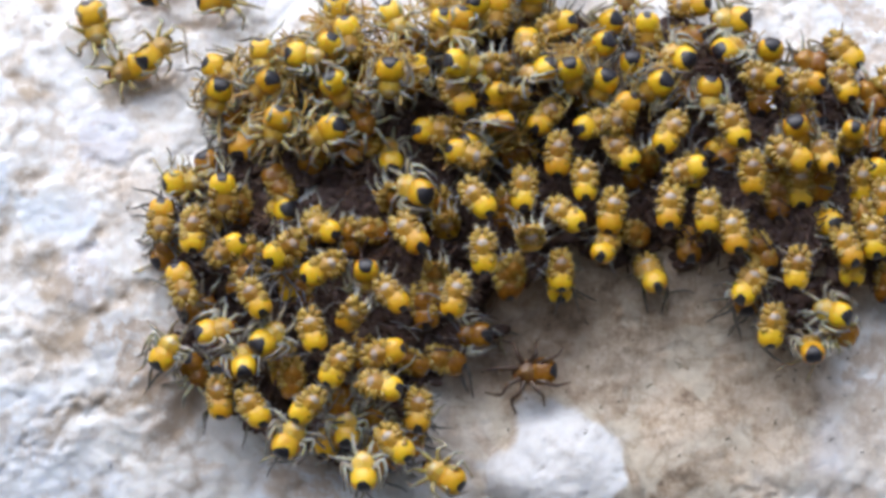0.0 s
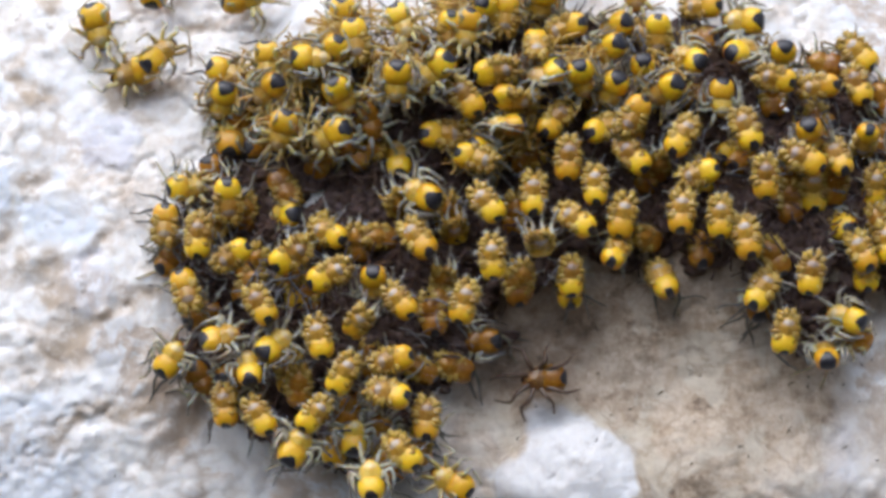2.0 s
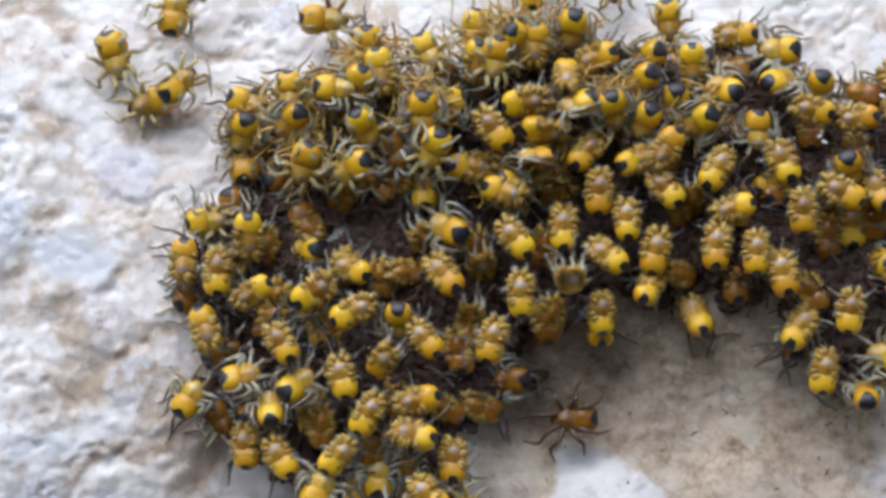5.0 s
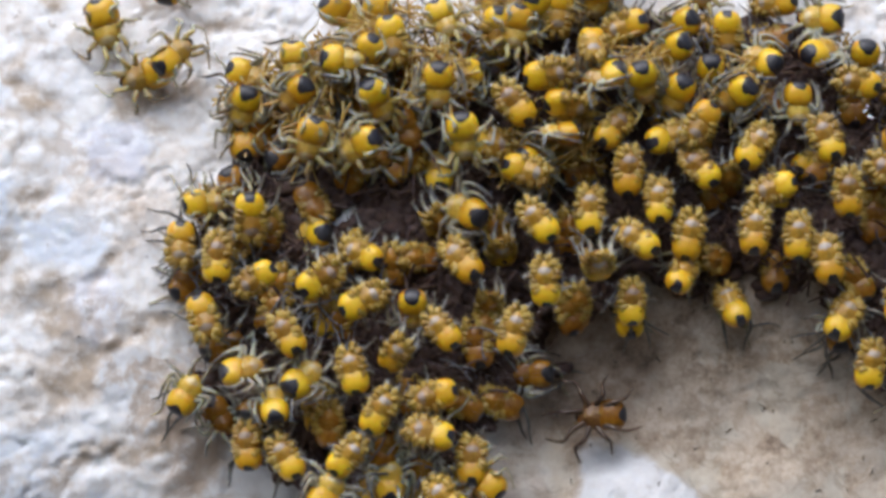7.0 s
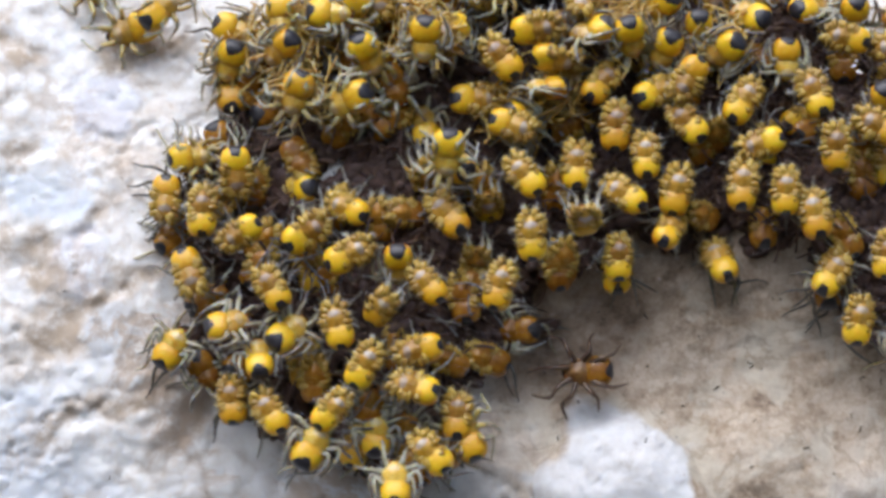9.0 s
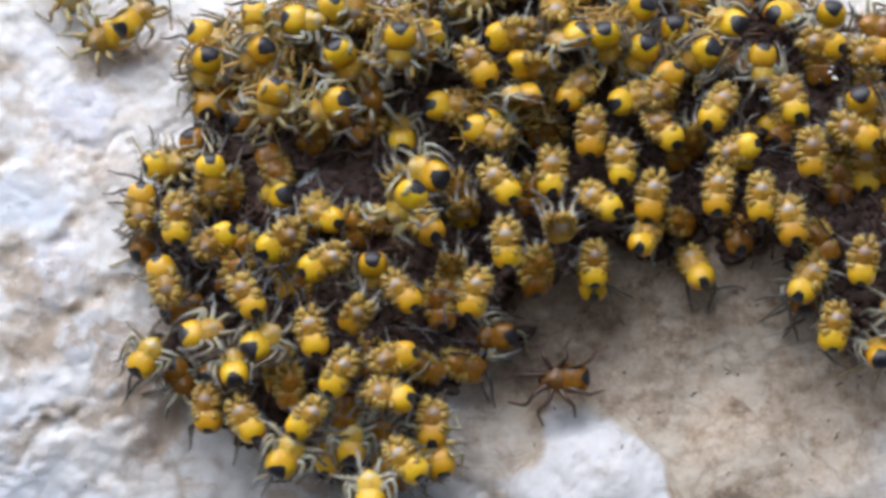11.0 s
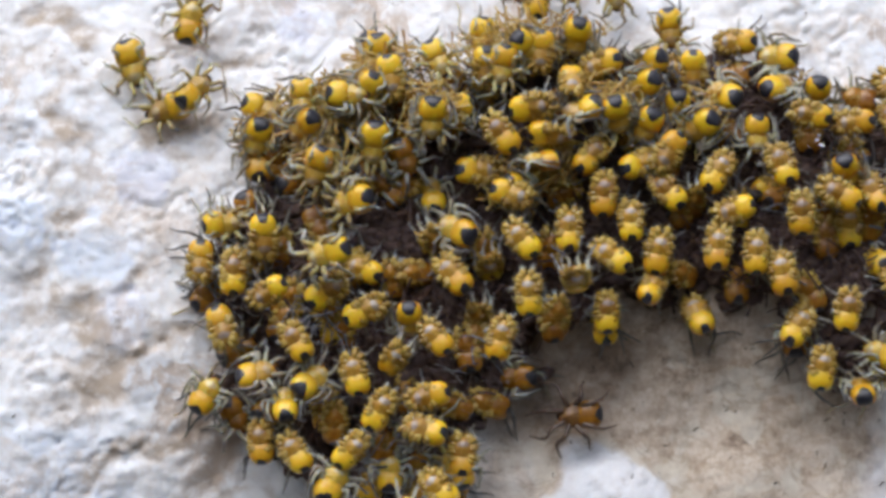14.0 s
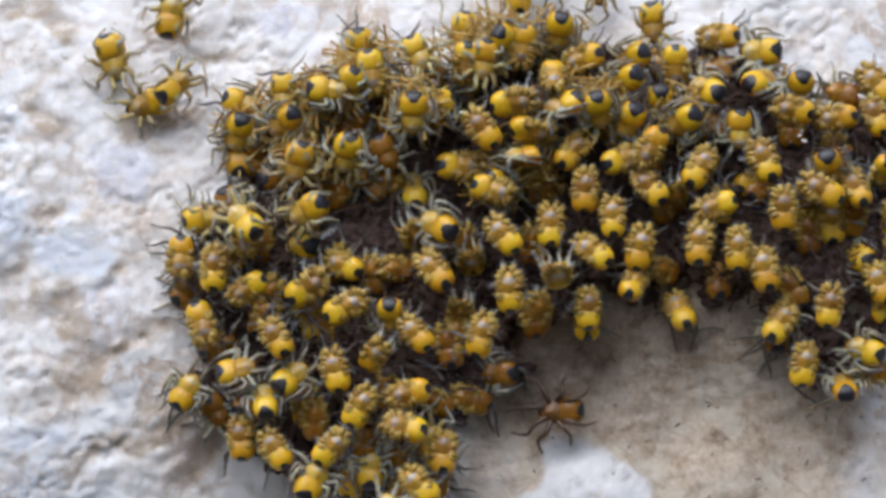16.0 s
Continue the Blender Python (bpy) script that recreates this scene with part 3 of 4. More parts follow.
def rest(x, y, z, head, tilt, roll=0):
    """A pose whose abdomen lies at x, y, z millimetres. head: the way it faces on the rock, in degrees from +x towards +z; tilt: how far its tail leans out."""
    h, t = radians(head), radians(tilt)
    f0, out = Vector((math.cos(h), 0, math.sin(h))), Vector((0, -1, 0))
    f = f0 * math.cos(t) - out * math.sin(t)
    d = out * math.cos(t) + f0 * math.sin(t)
    m = Matrix((f.cross(d), f, d)).transposed().to_4x4()
    return Matrix.Translation((x * MM, y * MM, z * MM)) @ m @ Matrix.Rotation(radians(roll), 4, "Y")


LABELS = {
    "rock": "yellow spiderling with black tail mark standing on bare rock",
    "walker": "yellow spiderling with black tail mark crawling with legs spread",
    "under": "amber and yellow spiderling half hidden under the cluster",
    "dusky": "spiderling with skin darkened for shade, half hidden under the cluster",
    "lone": "lone spiderling darkened for shade, legs spread on stained rock",
    "tucked": "yellow spiderling with black tail, legs drawn in, in the cluster",
    "splayed": "yellow spiderling with black tail, legs spread, on the cluster's edge",
    "folded": "yellow spiderling with broad black tail mark, legs folded around it",
}
made, spots, loose = {}, [], []
shape = random.Random(5)


def spiderling(x, y, z, head, tilt, roll, style, role):
    variant = len(spots) % 5
    clear = min(rock_y(x + a, z + b) for a in (-0.7, 0, 0.7) for b in (-0.7, 0, 0.7)) - 0.3
    y = min(y, clear)
    size = Matrix.Scale(shape.uniform(0.93, 1.06) * (1.0 if style == "tucked" else 1.18 if role in ("walker", "rock") else 1.05), 4)
    m = rest(x, y, z, head + shape.uniform(-4, 4), tilt, roll + shape.uniform(-8, 8)) @ size
    if (style, variant) not in made:
        made[style, variant] = ob = build_spiderling(style, variant)
        ob.matrix_basis = m
    else:
        ob = copy_thing(made[style, variant], m)
        ob.scale = m.to_scale()
    # most hidden ones, and the lone one, take the shade-darkened skin
    dusky = style == "spread" or role == "under" and shape.random() < 0.68
    for o in ob.children:
        kind = o.name.split(".")[0]
        if kind == "abdomen":
            o.data = SHADED_ABDOMEN if dusky else ABDOMEN
            tagged(o, "amber abdomen darkened for shade" if dusky else "smooth yellow abdomen")
        elif kind == "carapace":
            o.data = RUSSET_CARAPACE if style == "spread" else (SHADED_CARAPACE if dusky else [f[1] for f in FRONTS])[0 if style == "tucked" else 1]
    spots.append((x, y, z, role))
    if style != "tucked" and role == "pile" and z > 1.0 and (x < 4.0 or len(spots) % 3 == 0):
        loose.append(Vector((x, y, z)))
    return tagged(ob, LABELS["dusky" if dusky and role == "under" else "lone" if dusky else role if role in LABELS else style], "spiderling", "spiderlings of the cluster")


spiderling(-11.44, -0.16, 9.34, 78, 5, 0, "splayed", "rock")
spiderling(-13.88, -0.39, 8.37, -75, 5, 0, "splayed", "rock")
spiderling(-11.31, -1.75, 6.48, 45, 28, 0, "splayed", "rock")
spiderling(-11.80, -0.80, 6.18, 195, 0, 0, "splayed", "rock")
spiderling(-8.55, -2.05, 6.09, -20, 0, 0, "folded", "pile")
spiderling(-8.26, -2.75, 5.04, -105, 30, 0, "folded", "pile")
spiderling(-6.50, -3.25, 6.66, -90, 0, 0, "splayed", "pile")
spiderling(-6.21, -3.57, 5.34, -140, 25, 0, "folded", "pile")
spiderling(-5.01, -3.30, 6.48, 0, 0, 0, "folded", "pile")
spiderling(-3.71, -3.19, 6.90, -110, 30, 0, "splayed", "pile")
spiderling(-3.43, -1.91, 8.56, -85, 10, 0, "splayed", "pile")
spiderling(-2.97, -3.03, 7.60, -80, 5, 0, "tucked", "pile")
spiderling(-1.15, -2.87, 8.26, -68, -8, 0, "splayed", "pile")
spiderling(-5.77, -3.94, 3.81, -110, 15, 0, "splayed", "pile")
spiderling(-2.50, -2.30, 4.23, -60, 0, 0, "folded", "under")
spiderling(-7.15, -1.55, 2.92, 20, 20, 0, "folded", "under")
spiderling(-10.08, -3.01, 1.17, 10, 8, 0, "splayed", "pile")
spiderling(-10.57, -3.72, 0.07, -90, -5, 0, "tucked", "pile")
spiderling(-9.16, -4.92, -1.22, 95, 10, 0, "tucked", "pile")
spiderling(-10.62, -2.41, -1.93, 35, 20, 0, "folded", "under")
spiderling(-9.75, -4.58, -2.59, -70, -10, 0, "tucked", "pile")
spiderling(-7.44, -5.18, -1.37, 215, 5, 0, "tucked", "pile")
spiderling(-5.77, -4.83, -1.78, 40, 5, 10, "tucked", "pile")
spiderling(-4.25, -5.01, -2.51, 25, 5, 0, "tucked", "pile")
spiderling(-2.12, -4.76, -2.41, -88, 42, 0, "folded", "pile")
spiderling(-5.56, -2.81, 0.10, 180, 42, 0, "folded", "under")
spiderling(-3.66, -3.93, -0.80, 150, 25, 0, "tucked", "pile")
spiderling(-1.61, -2.15, -0.84, 175, -30, 0, "tucked", "under")
spiderling(-2.85, -1.22, 2.42, 35, 5, 0, "tucked", "under")
spiderling(-1.14, -1.29, 2.11, 105, 20, 0, "folded", "under")
spiderling(0.09, -3.77, 0.80, 155, 35, 0, "folded", "pile")
spiderling(-0.95, -1.87, 0.35, 130, -45, 0, "tucked", "under")
spiderling(1.61, -3.58, 2.50, -18, 0, 0, "tucked", "pile")
spiderling(3.74, -1.84, 2.35, 25, 5, 0, "tucked", "under")
spiderling(2.68, -4.35, 0.24, 125, 13, 0, "tucked", "pile")
spiderling(4.33, -3.39, 0.53, 86, 10, 0, "tucked", "pile")
spiderling(5.73, -3.50, 1.94, 90, 5, 0, "tucked", "pile")
spiderling(6.86, -3.74, 0.91, 90, 7, 0, "tucked", "pile")
spiderling(6.35, -4.04, -0.34, 142, 15, 0, "tucked", "pile")
spiderling(7.88, -3.61, -0.39, 80, 5, 0, "tucked", "pile")
spiderling(10.26, -4.23, -0.20, 86, 10, 0, "tucked", "pile")
spiderling(11.83, -4.28, -0.41, 92, 5, 0, "tucked", "pile")
spiderling(12.98, -4.26, -1.23, 100, 10, 0, "tucked", "pile")
spiderling(8.61, -3.65, 2.21, 132, 17, 0, "tucked", "pile")
spiderling(11.38, -3.96, 1.86, 195, 15, 0, "tucked", "pile")
spiderling(12.45, -1.77, 2.62, 30, 15, 0, "tucked", "under")
spiderling(13.69, -4.12, 1.18, 90, 0, 0, "tucked", "pile")
spiderling(13.10, -3.86, 3.19, 115, 13, 0, "tucked", "pile")
spiderling(10.15, -3.70, 2.94, 58, 17, 0, "tucked", "pile")
spiderling(15.60, -4.11, 2.16, 150, 10, 0, "tucked", "pile")
spiderling(16.83, -3.68, 2.11, 112, 25, 0, "tucked", "pile")
spiderling(9.50, -1.96, 1.88, 100, -45, 0, "tucked", "under")
spiderling(4.58, -4.46, -1.16, 100, -55, 0, "tucked", "pile")
spiderling(2.67, -5.12, -2.05, 92, 0, 0, "tucked", "pile")
spiderling(1.16, -2.11, -0.67, 95, -55, 0, "tucked", "under")
spiderling(-0.09, -4.47, -1.20, 130, 20, 0, "tucked", "pile")
spiderling(5.84, -3.74, -2.80, 88, 5, 0, "tucked", "pile")
spiderling(5.87, -2.74, -3.28, 90, 5, 0, "tucked", "under")
spiderling(7.55, -3.91, -1.64, 60, 45, 0, "tucked", "pile")
spiderling(9.80, -2.75, -2.84, 115, 40, 0, "tucked", "pile")
spiderling(11.29, -2.33, -1.59, 90, 20, 0, "tucked", "under")
spiderling(9.23, -2.18, -0.95, 160, -40, 0, "tucked", "under")
spiderling(13.38, -3.87, -3.31, 58, 17, 0, "tucked", "pile")
spiderling(14.44, -2.41, -1.94, 120, 5, 0, "tucked", "under")
spiderling(15.38, -4.83, -2.69, 85, 5, 0, "tucked", "pile")
spiderling(13.60, -2.87, -3.82, 90, 20, 0, "folded", "under")
spiderling(14.41, -4.29, -5.07, 85, 5, 0, "tucked", "pile")
spiderling(16.16, -4.10, -5.74, 90, 60, 0, "folded", "pile")
spiderling(17.31, -3.86, -4.19, 165, 25, 0, "folded", "pile")
spiderling(17.70, -3.15, -5.00, 160, -20, 0, "splayed", "under")
spiderling(17.82, -3.50, -1.78, 115, 15, 0, "tucked", "pile")
spiderling(17.09, -2.05, -0.40, 150, 40, 0, "folded", "under")
spiderling(18.88, -3.19, -1.42, 100, 5, 0, "tucked", "pile")
spiderling(18.02, -2.57, -2.60, 90, 15, 0, "tucked", "under")
spiderling(19.09, -2.42, 1.79, -30, 25, 0, "tucked", "pile")
spiderling(18.02, -2.92, 3.41, -100, 50, 0, "tucked", "pile")
spiderling(15.50, -3.78, 3.53, -70, 42, 0, "folded", "pile")
spiderling(16.47, -1.48, 3.83, 180, 25, 0, "tucked", "under")
spiderling(17.86, -2.30, 5.08, 110, 15, 0, "tucked", "pile")
spiderling(18.22, -1.29, 6.52, 130, 15, 0, "tucked", "pile")
spiderling(16.44, -2.67, 5.39, 180, 15, 0, "tucked", "pile")
spiderling(16.90, -0.88, 6.33, 170, 0, 0, "folded", "under")
spiderling(14.64, -2.84, 5.58, 165, 10, 0, "tucked", "pile")
spiderling(14.78, -1.42, 6.87, -95, 40, 0, "folded", "pile")
spiderling(12.76, -2.11, 6.78, 15, 42, -30, "folded", "pile")
spiderling(11.01, -2.65, 6.40, 160, 42, 0, "folded", "pile")
spiderling(10.00, -3.12, 5.34, 215, 38, 0, "folded", "pile")
spiderling(8.84, -2.69, 6.24, -95, 38, 0, "folded", "pile")
spiderling(7.71, -3.10, 5.46, -115, 38, 0, "folded", "pile")
spiderling(6.24, -3.43, 5.90, -80, 36, 0, "folded", "pile")
spiderling(5.21, -3.43, 5.92, 200, 15, 50, "folded", "pile")
spiderling(7.67, -2.95, 7.00, 215, 42, 0, "folded", "pile")
spiderling(6.11, -2.28, 7.91, 200, 20, 0, "tucked", "pile")
spiderling(8.05, -1.60, 8.00, 215, 38, 0, "folded", "pile")
spiderling(9.56, -1.84, 7.92, -90, 20, 0, "tucked", "pile")
spiderling(8.66, -0.73, 9.75, -80, 5, 0, "splayed", "pile")
spiderling(11.83, -0.96, 8.82, 180, 25, 0, "tucked", "pile")
spiderling(13.50, -1.11, 8.19, 180, 10, 0, "folded", "pile")
spiderling(11.71, -0.60, 7.50, 180, 15, 0, "tucked", "under")
spiderling(12.09, -2.49, 5.21, -95, 5, 0, "folded", "pile")
spiderling(11.13, -1.50, 4.68, 100, 42, 0, "folded", "under")
spiderling(8.59, -3.56, 4.44, 232, 0, 0, "tucked", "pile")
spiderling(6.89, -3.12, 3.51, 20, 25, 0, "tucked", "pile")
spiderling(5.00, -3.30, 3.67, 55, 23, 0, "tucked", "pile")
spiderling(1.85, -3.54, 4.52, 130, 10, 0, "tucked", "pile")
spiderling(3.18, -3.45, 4.90, -5, 0, 40, "tucked", "pile")
spiderling(3.56, -3.50, 3.77, 185, 5, 60, "folded", "pile")
spiderling(0.21, -2.93, 3.37, -2, 20, 0, "tucked", "pile")
spiderling(-1.18, -4.20, 5.79, -90, 20, 0, "folded", "pile")
spiderling(2.44, -3.44, 5.86, 10, -5, 20, "tucked", "pile")
spiderling(-0.03, -3.42, 5.97, 200, -30, 0, "tucked", "pile")
spiderling(1.73, -2.70, 8.03, -100, 8, 0, "splayed", "pile")
spiderling(0.98, -2.48, 8.01, -90, 15, 0, "tucked", "pile")
spiderling(0.86, -1.51, 9.30, -90, 0, 0, "splayed", "pile")
spiderling(3.29, -2.32, 8.70, -95, 10, 0, "tucked", "pile")
spiderling(2.44, -2.54, 8.68, -40, 30, 0, "folded", "pile")
spiderling(3.13, -1.06, 10.24, 90, 5, 0, "tucked", "pile")
spiderling(2.99, -0.32, 11.47, -115, -10, 0, "splayed", "pile")
spiderling(4.66, -0.05, 11.66, -90, -5, 0, "splayed", "pile")
spiderling(4.81, -1.97, 9.22, -100, 35, 0, "folded", "pile")
spiderling(4.47, -2.66, 7.26, -90, -40, 0, "tucked", "pile")
spiderling(5.23, -0.50, 7.94, 10, 5, 0, "tucked", "under")
spiderling(6.48, -0.12, 11.37, -90, 10, 0, "splayed", "pile")
spiderling(1.42, -5.32, -3.82, 75, 5, 0, "tucked", "pile")
spiderling(0.51, -2.90, -3.97, 90, 5, 0, "tucked", "under")
spiderling(2.61, -2.07, -5.10, 180, 15, 0, "folded", "under")
spiderling(1.46, -2.36, -6.29, 162, -10, 0, "tucked", "under")
spiderling(5.22, -2.29, -6.61, 180, 5, 0, "spread", "rock")
spiderling(-2.31, -1.80, 6.44, -60, 20, 0, "folded", "under")
spiderling(-3.57, -2.05, 5.44, -120, 10, 0, "folded", "under")
spiderling(-2.68, -1.63, 7.15, -80, 20, 0, "splayed", "under")
spiderling(-0.12, -1.91, 6.02, -100, 10, 0, "folded", "under")
spiderling(-0.37, -1.38, 7.28, -60, 15, 0, "folded", "under")
spiderling(-4.00, -2.35, 3.24, -30, 10, 0, "folded", "under")
spiderling(-5.61, -2.15, 4.99, -150, 15, 0, "folded", "under")
spiderling(-7.24, -1.92, 5.05, -80, 10, 0, "folded", "under")
spiderling(-7.69, -2.14, 4.12, -100, 15, 0, "folded", "under")
spiderling(-4.36, -1.88, 6.14, -90, 20, 0, "splayed", "under")
spiderling(-8.85, -1.96, 2.10, -60, 10, 0, "folded", "under")
spiderling(0.02, -2.67, -6.35, 150, -15, 0, "tucked", "under")
spiderling(-3.71, -4.15, -9.60, 70, -5, 0, "tucked", "under")
spiderling(-2.76, -4.01, -8.98, 100, -15, 0, "folded", "under")
spiderling(-1.32, -4.31, -10.26, 110, 5, 0, "tucked", "under")
spiderling(-1.50, -4.00, -8.98, 120, -10, 0, "folded", "under")
spiderling(-0.24, -4.05, -9.58, 90, 5, 0, "tucked", "under")
spiderling(3.74, -2.71, -3.19, 95, -5, 0, "tucked", "under")
spiderling(-0.98, -5.53, -5.62, 195, 5, 0, "tucked", "pile")
spiderling(-1.11, -6.11, -7.12, 172, 5, 30, "tucked", "pile")
spiderling(-3.48, -5.77, -6.61, 60, 5, 0, "tucked", "pile")
spiderling(-4.16, -5.66, -5.21, 98, 10, 0, "tucked", "pile")
spiderling(-2.87, -5.03, -4.44, 55, -30, 0, "tucked", "pile")
spiderling(-4.68, -6.35, -8.10, 50, 10, 0, "tucked", "pile")
spiderling(-6.29, -5.46, -5.31, 40, 28, 0, "folded", "pile")
spiderling(-7.03, -5.47, -6.29, 95, 40, 0, "folded", "pile")
spiderling(-8.00, -3.52, -6.53, 20, 30, 0, "folded", "under")
spiderling(-8.54, -5.14, -4.92, 15, 0, -25, "folded", "pile")
spiderling(-10.47, -4.29, -6.01, 60, 5, 0, "folded", "pile")
spiderling(-9.37, -3.46, -6.30, -60, 0, 0, "folded", "under")
spiderling(-8.01, -4.98, -7.97, 95, 8, 0, "tucked", "pile")
spiderling(-6.44, -5.50, -8.27, 125, 13, 0, "tucked", "pile")
spiderling(-5.31, -6.22, -9.42, 60, 15, 0, "folded", "pile")
spiderling(-3.18, -4.33, -8.06, 80, -20, 0, "folded", "under")
spiderling(0.00, -5.10, -8.50, 90, 15, 0, "tucked", "pile")
spiderling(-0.64, -6.27, -9.61, 130, 13, 0, "tucked", "pile")
spiderling(-2.15, -6.68, -10.70, 90, 25, 0, "folded", "pile")
spiderling(-2.90, -4.60, -9.17, 90, 10, 0, "folded", "under")
spiderling(-5.12, -4.13, -7.22, 90, -15, 0, "tucked", "under")
spiderling(-6.38, -5.77, -3.85, 125, 13, 0, "tucked", "pile")
spiderling(-5.31, -3.18, -3.24, 100, 5, 20, "tucked", "under")
spiderling(-0.82, -5.28, -3.66, 132, 15, 0, "tucked", "pile")
spiderling(0.70, -2.61, -2.73, 95, -50, 0, "tucked", "under")
spiderling(3.88, -2.66, -2.96, 90, -15, 0, "tucked", "under")
spiderling(15.89, -1.79, 0.67, 90, 5, 0, "tucked", "under")
spiderling(-4.46, -1.44, 5.86, -70, -15, 0, "tucked", "under")
spiderling(-5.30, -1.08, 4.86, -120, 5, 0, "tucked", "under")
spiderling(-2.10, -1.46, 5.80, -60, -15, 0, "tucked", "under")
spiderling(-7.68, -1.25, 4.81, -60, 0, 0, "folded", "under")
spiderling(-3.70, -1.53, 5.50, -90, -20, 0, "folded", "under")
spiderling(-2.99, -1.33, 3.85, -80, 0, 0, "folded", "under")
spiderling(-2.40, -1.48, 5.71, -100, 5, 0, "tucked", "under")
spiderling(-7.33, -1.33, 4.49, -90, -10, 0, "folded", "under")
spiderling(-4.50, -1.31, 2.05, 60, -15, 0, "tucked", "under")
spiderling(-8.04, -3.93, 1.07, -90, 15, 0, "tucked", "pile")
spiderling(-8.48, -2.36, 0.17, -90, -30, 0, "tucked", "under")
spiderling(-10.41, -2.34, -1.61, 40, 15, 0, "tucked", "under")
spiderling(-9.15, -2.22, -1.08, 80, -15, 0, "tucked", "under")
spiderling(-7.47, -1.99, -0.15, 90, -15, 0, "tucked", "under")
spiderling(-9.45, -2.95, -4.14, 30, 0, 0, "folded", "under")
spiderling(2.34, -1.64, 3.15, 160, 5, 0, "tucked", "under")
spiderling(2.03, -3.30, 2.74, -45, 30, 0, "folded", "pile")
spiderling(-3.03, -1.13, 2.78, 160, -15, 0, "tucked", "under")
spiderling(12.81, -1.85, 2.30, 45, 35, 0, "tucked", "under")
spiderling(0.33, -3.00, -4.37, 100, 5, 0, "tucked", "under")
spiderling(-2.17, -3.43, -6.17, 100, 15, 0, "tucked", "under")
spiderling(-5.53, -3.79, -6.71, 90, -5, 0, "tucked", "under")
spiderling(-7.42, -3.15, -3.13, 60, 5, 0, "tucked", "under")
spiderling(-4.72, -3.06, -3.69, 110, -5, 0, "tucked", "under")
spiderling(8.52, -1.57, 3.47, 90, 5, 0, "tucked", "under")
spiderling(7.05, -1.29, 4.62, 120, 5, 0, "tucked", "under")
spiderling(14.92, -1.90, 0.21, 90, 5, 0, "tucked", "under")
spiderling(16.13, -1.57, 3.45, 90, 5, 0, "tucked", "under")
spiderling(14.38, -1.29, 4.64, 90, 5, 0, "tucked", "under")
spiderling(9.37, -0.62, 7.40, 150, 5, 0, "tucked", "under")
spiderling(4.72, -0.69, 7.11, -90, 5, 0, "tucked", "under")
spiderling(4.11, -1.32, 6.37, -90, 5, 0, "tucked", "under")
spiderling(0.85, -0.69, 7.11, -90, 5, 0, "tucked", "under")
spiderling(-6.01, -1.44, 1.49, -60, -15, 0, "tucked", "under")
spiderling(-4.58, -2.19, -0.98, 60, -15, 0, "tucked", "under")
spiderling(-2.84, -2.29, -1.42, 100, -15, 0, "tucked", "under")
spiderling(0.89, -2.01, -0.25, 90, -15, 0, "tucked", "under")
spiderling(-7.30, -2.91, -2.14, 60, -15, 0, "tucked", "under")
spiderling(-5.54, -3.07, -2.80, 90, -15, 0, "tucked", "under")
spiderling(3.69, -1.67, 3.04, 90, -15, 0, "tucked", "under")
spiderling(9.04, -1.61, 1.40, 90, -15, 0, "tucked", "under")
spiderling(11.37, -1.61, 1.41, 90, -15, 0, "tucked", "under")
spiderling(14.84, -1.84, 1.41, 90, -15, 0, "tucked", "under")
spiderling(16.72, -1.72, 0.95, 90, -15, 0, "tucked", "under")
spiderling(3.67, -2.01, -0.24, 90, -15, 0, "tucked", "under")
# the far end of the cluster
spiderling(19.40, -2.60, 0.20, 95, 5, 0, "tucked", "pile")
spiderling(19.70, -2.40, 3.50, -90, 30, 0, "folded", "pile")
spiderling(20.30, -2.00, 5.20, 150, 15, 0, "tucked", "pile")
spiderling(20.60, -2.60, 1.30, 100, 10, 0, "tucked", "pile")
spiderling(20.20, -2.70, -0.90, 80, 5, 0, "tucked", "pile")
spiderling(20.40, -2.80, -2.60, 100, 10, 0, "tucked", "pile")
spiderling(21.60, -2.20, 2.50, 95, 10, 0, "tucked", "pile")
spiderling(21.70, -2.40, -0.10, 85, 10, 0, "tucked", "pile")
spiderling(21.50, -1.80, 4.30, 160, 15, 0, "folded", "pile")
spiderling(21.60, -2.40, -1.90, 100, 5, 0, "tucked", "pile")
spiderling(18.40, -1.60, 0.90, 90, -10, 0, "tucked", "under")
spiderling(18.90, -1.50, 2.90, 70, -10, 0, "folded", "under")
spiderling(18.60, -1.70, -0.60, 110, -10, 0, "tucked", "under")
spiderling(19.20, -1.50, 4.60, 120, 0, 0, "folded", "under")
spiderling(19.60, -1.80, -3.30, 90, -10, 0, "tucked", "under")
spiderling(20.30, -1.60, 2.40, 60, -10, 0, "tucked", "under")
spiderling(20.10, -1.70, 0.10, 90, -10, 0, "folded", "under")
# those that crawl
roamer = spiderling(1.55, -3.63, 6.13, -10, 25, 0, "splayed", "walker")
second = spiderling(-3.52, -3.32, 5.32, -60, 35, 0, "splayed", "walker")
third = spiderling(-3.54, -3.88, 3.41, 205, 30, 0, "splayed", "walker")
newcomer = spiderling(-8.87, -0.33, 9.03, 10, 5, 0, "splayed", "walker")
climber = spiderling(1.38, -5.41, -10.86, 150, 15, 0, "splayed", "walker")
shuffler = spiderling(-7.33, -2.25, 2.72, 65, 15, 0, "splayed", "walker")


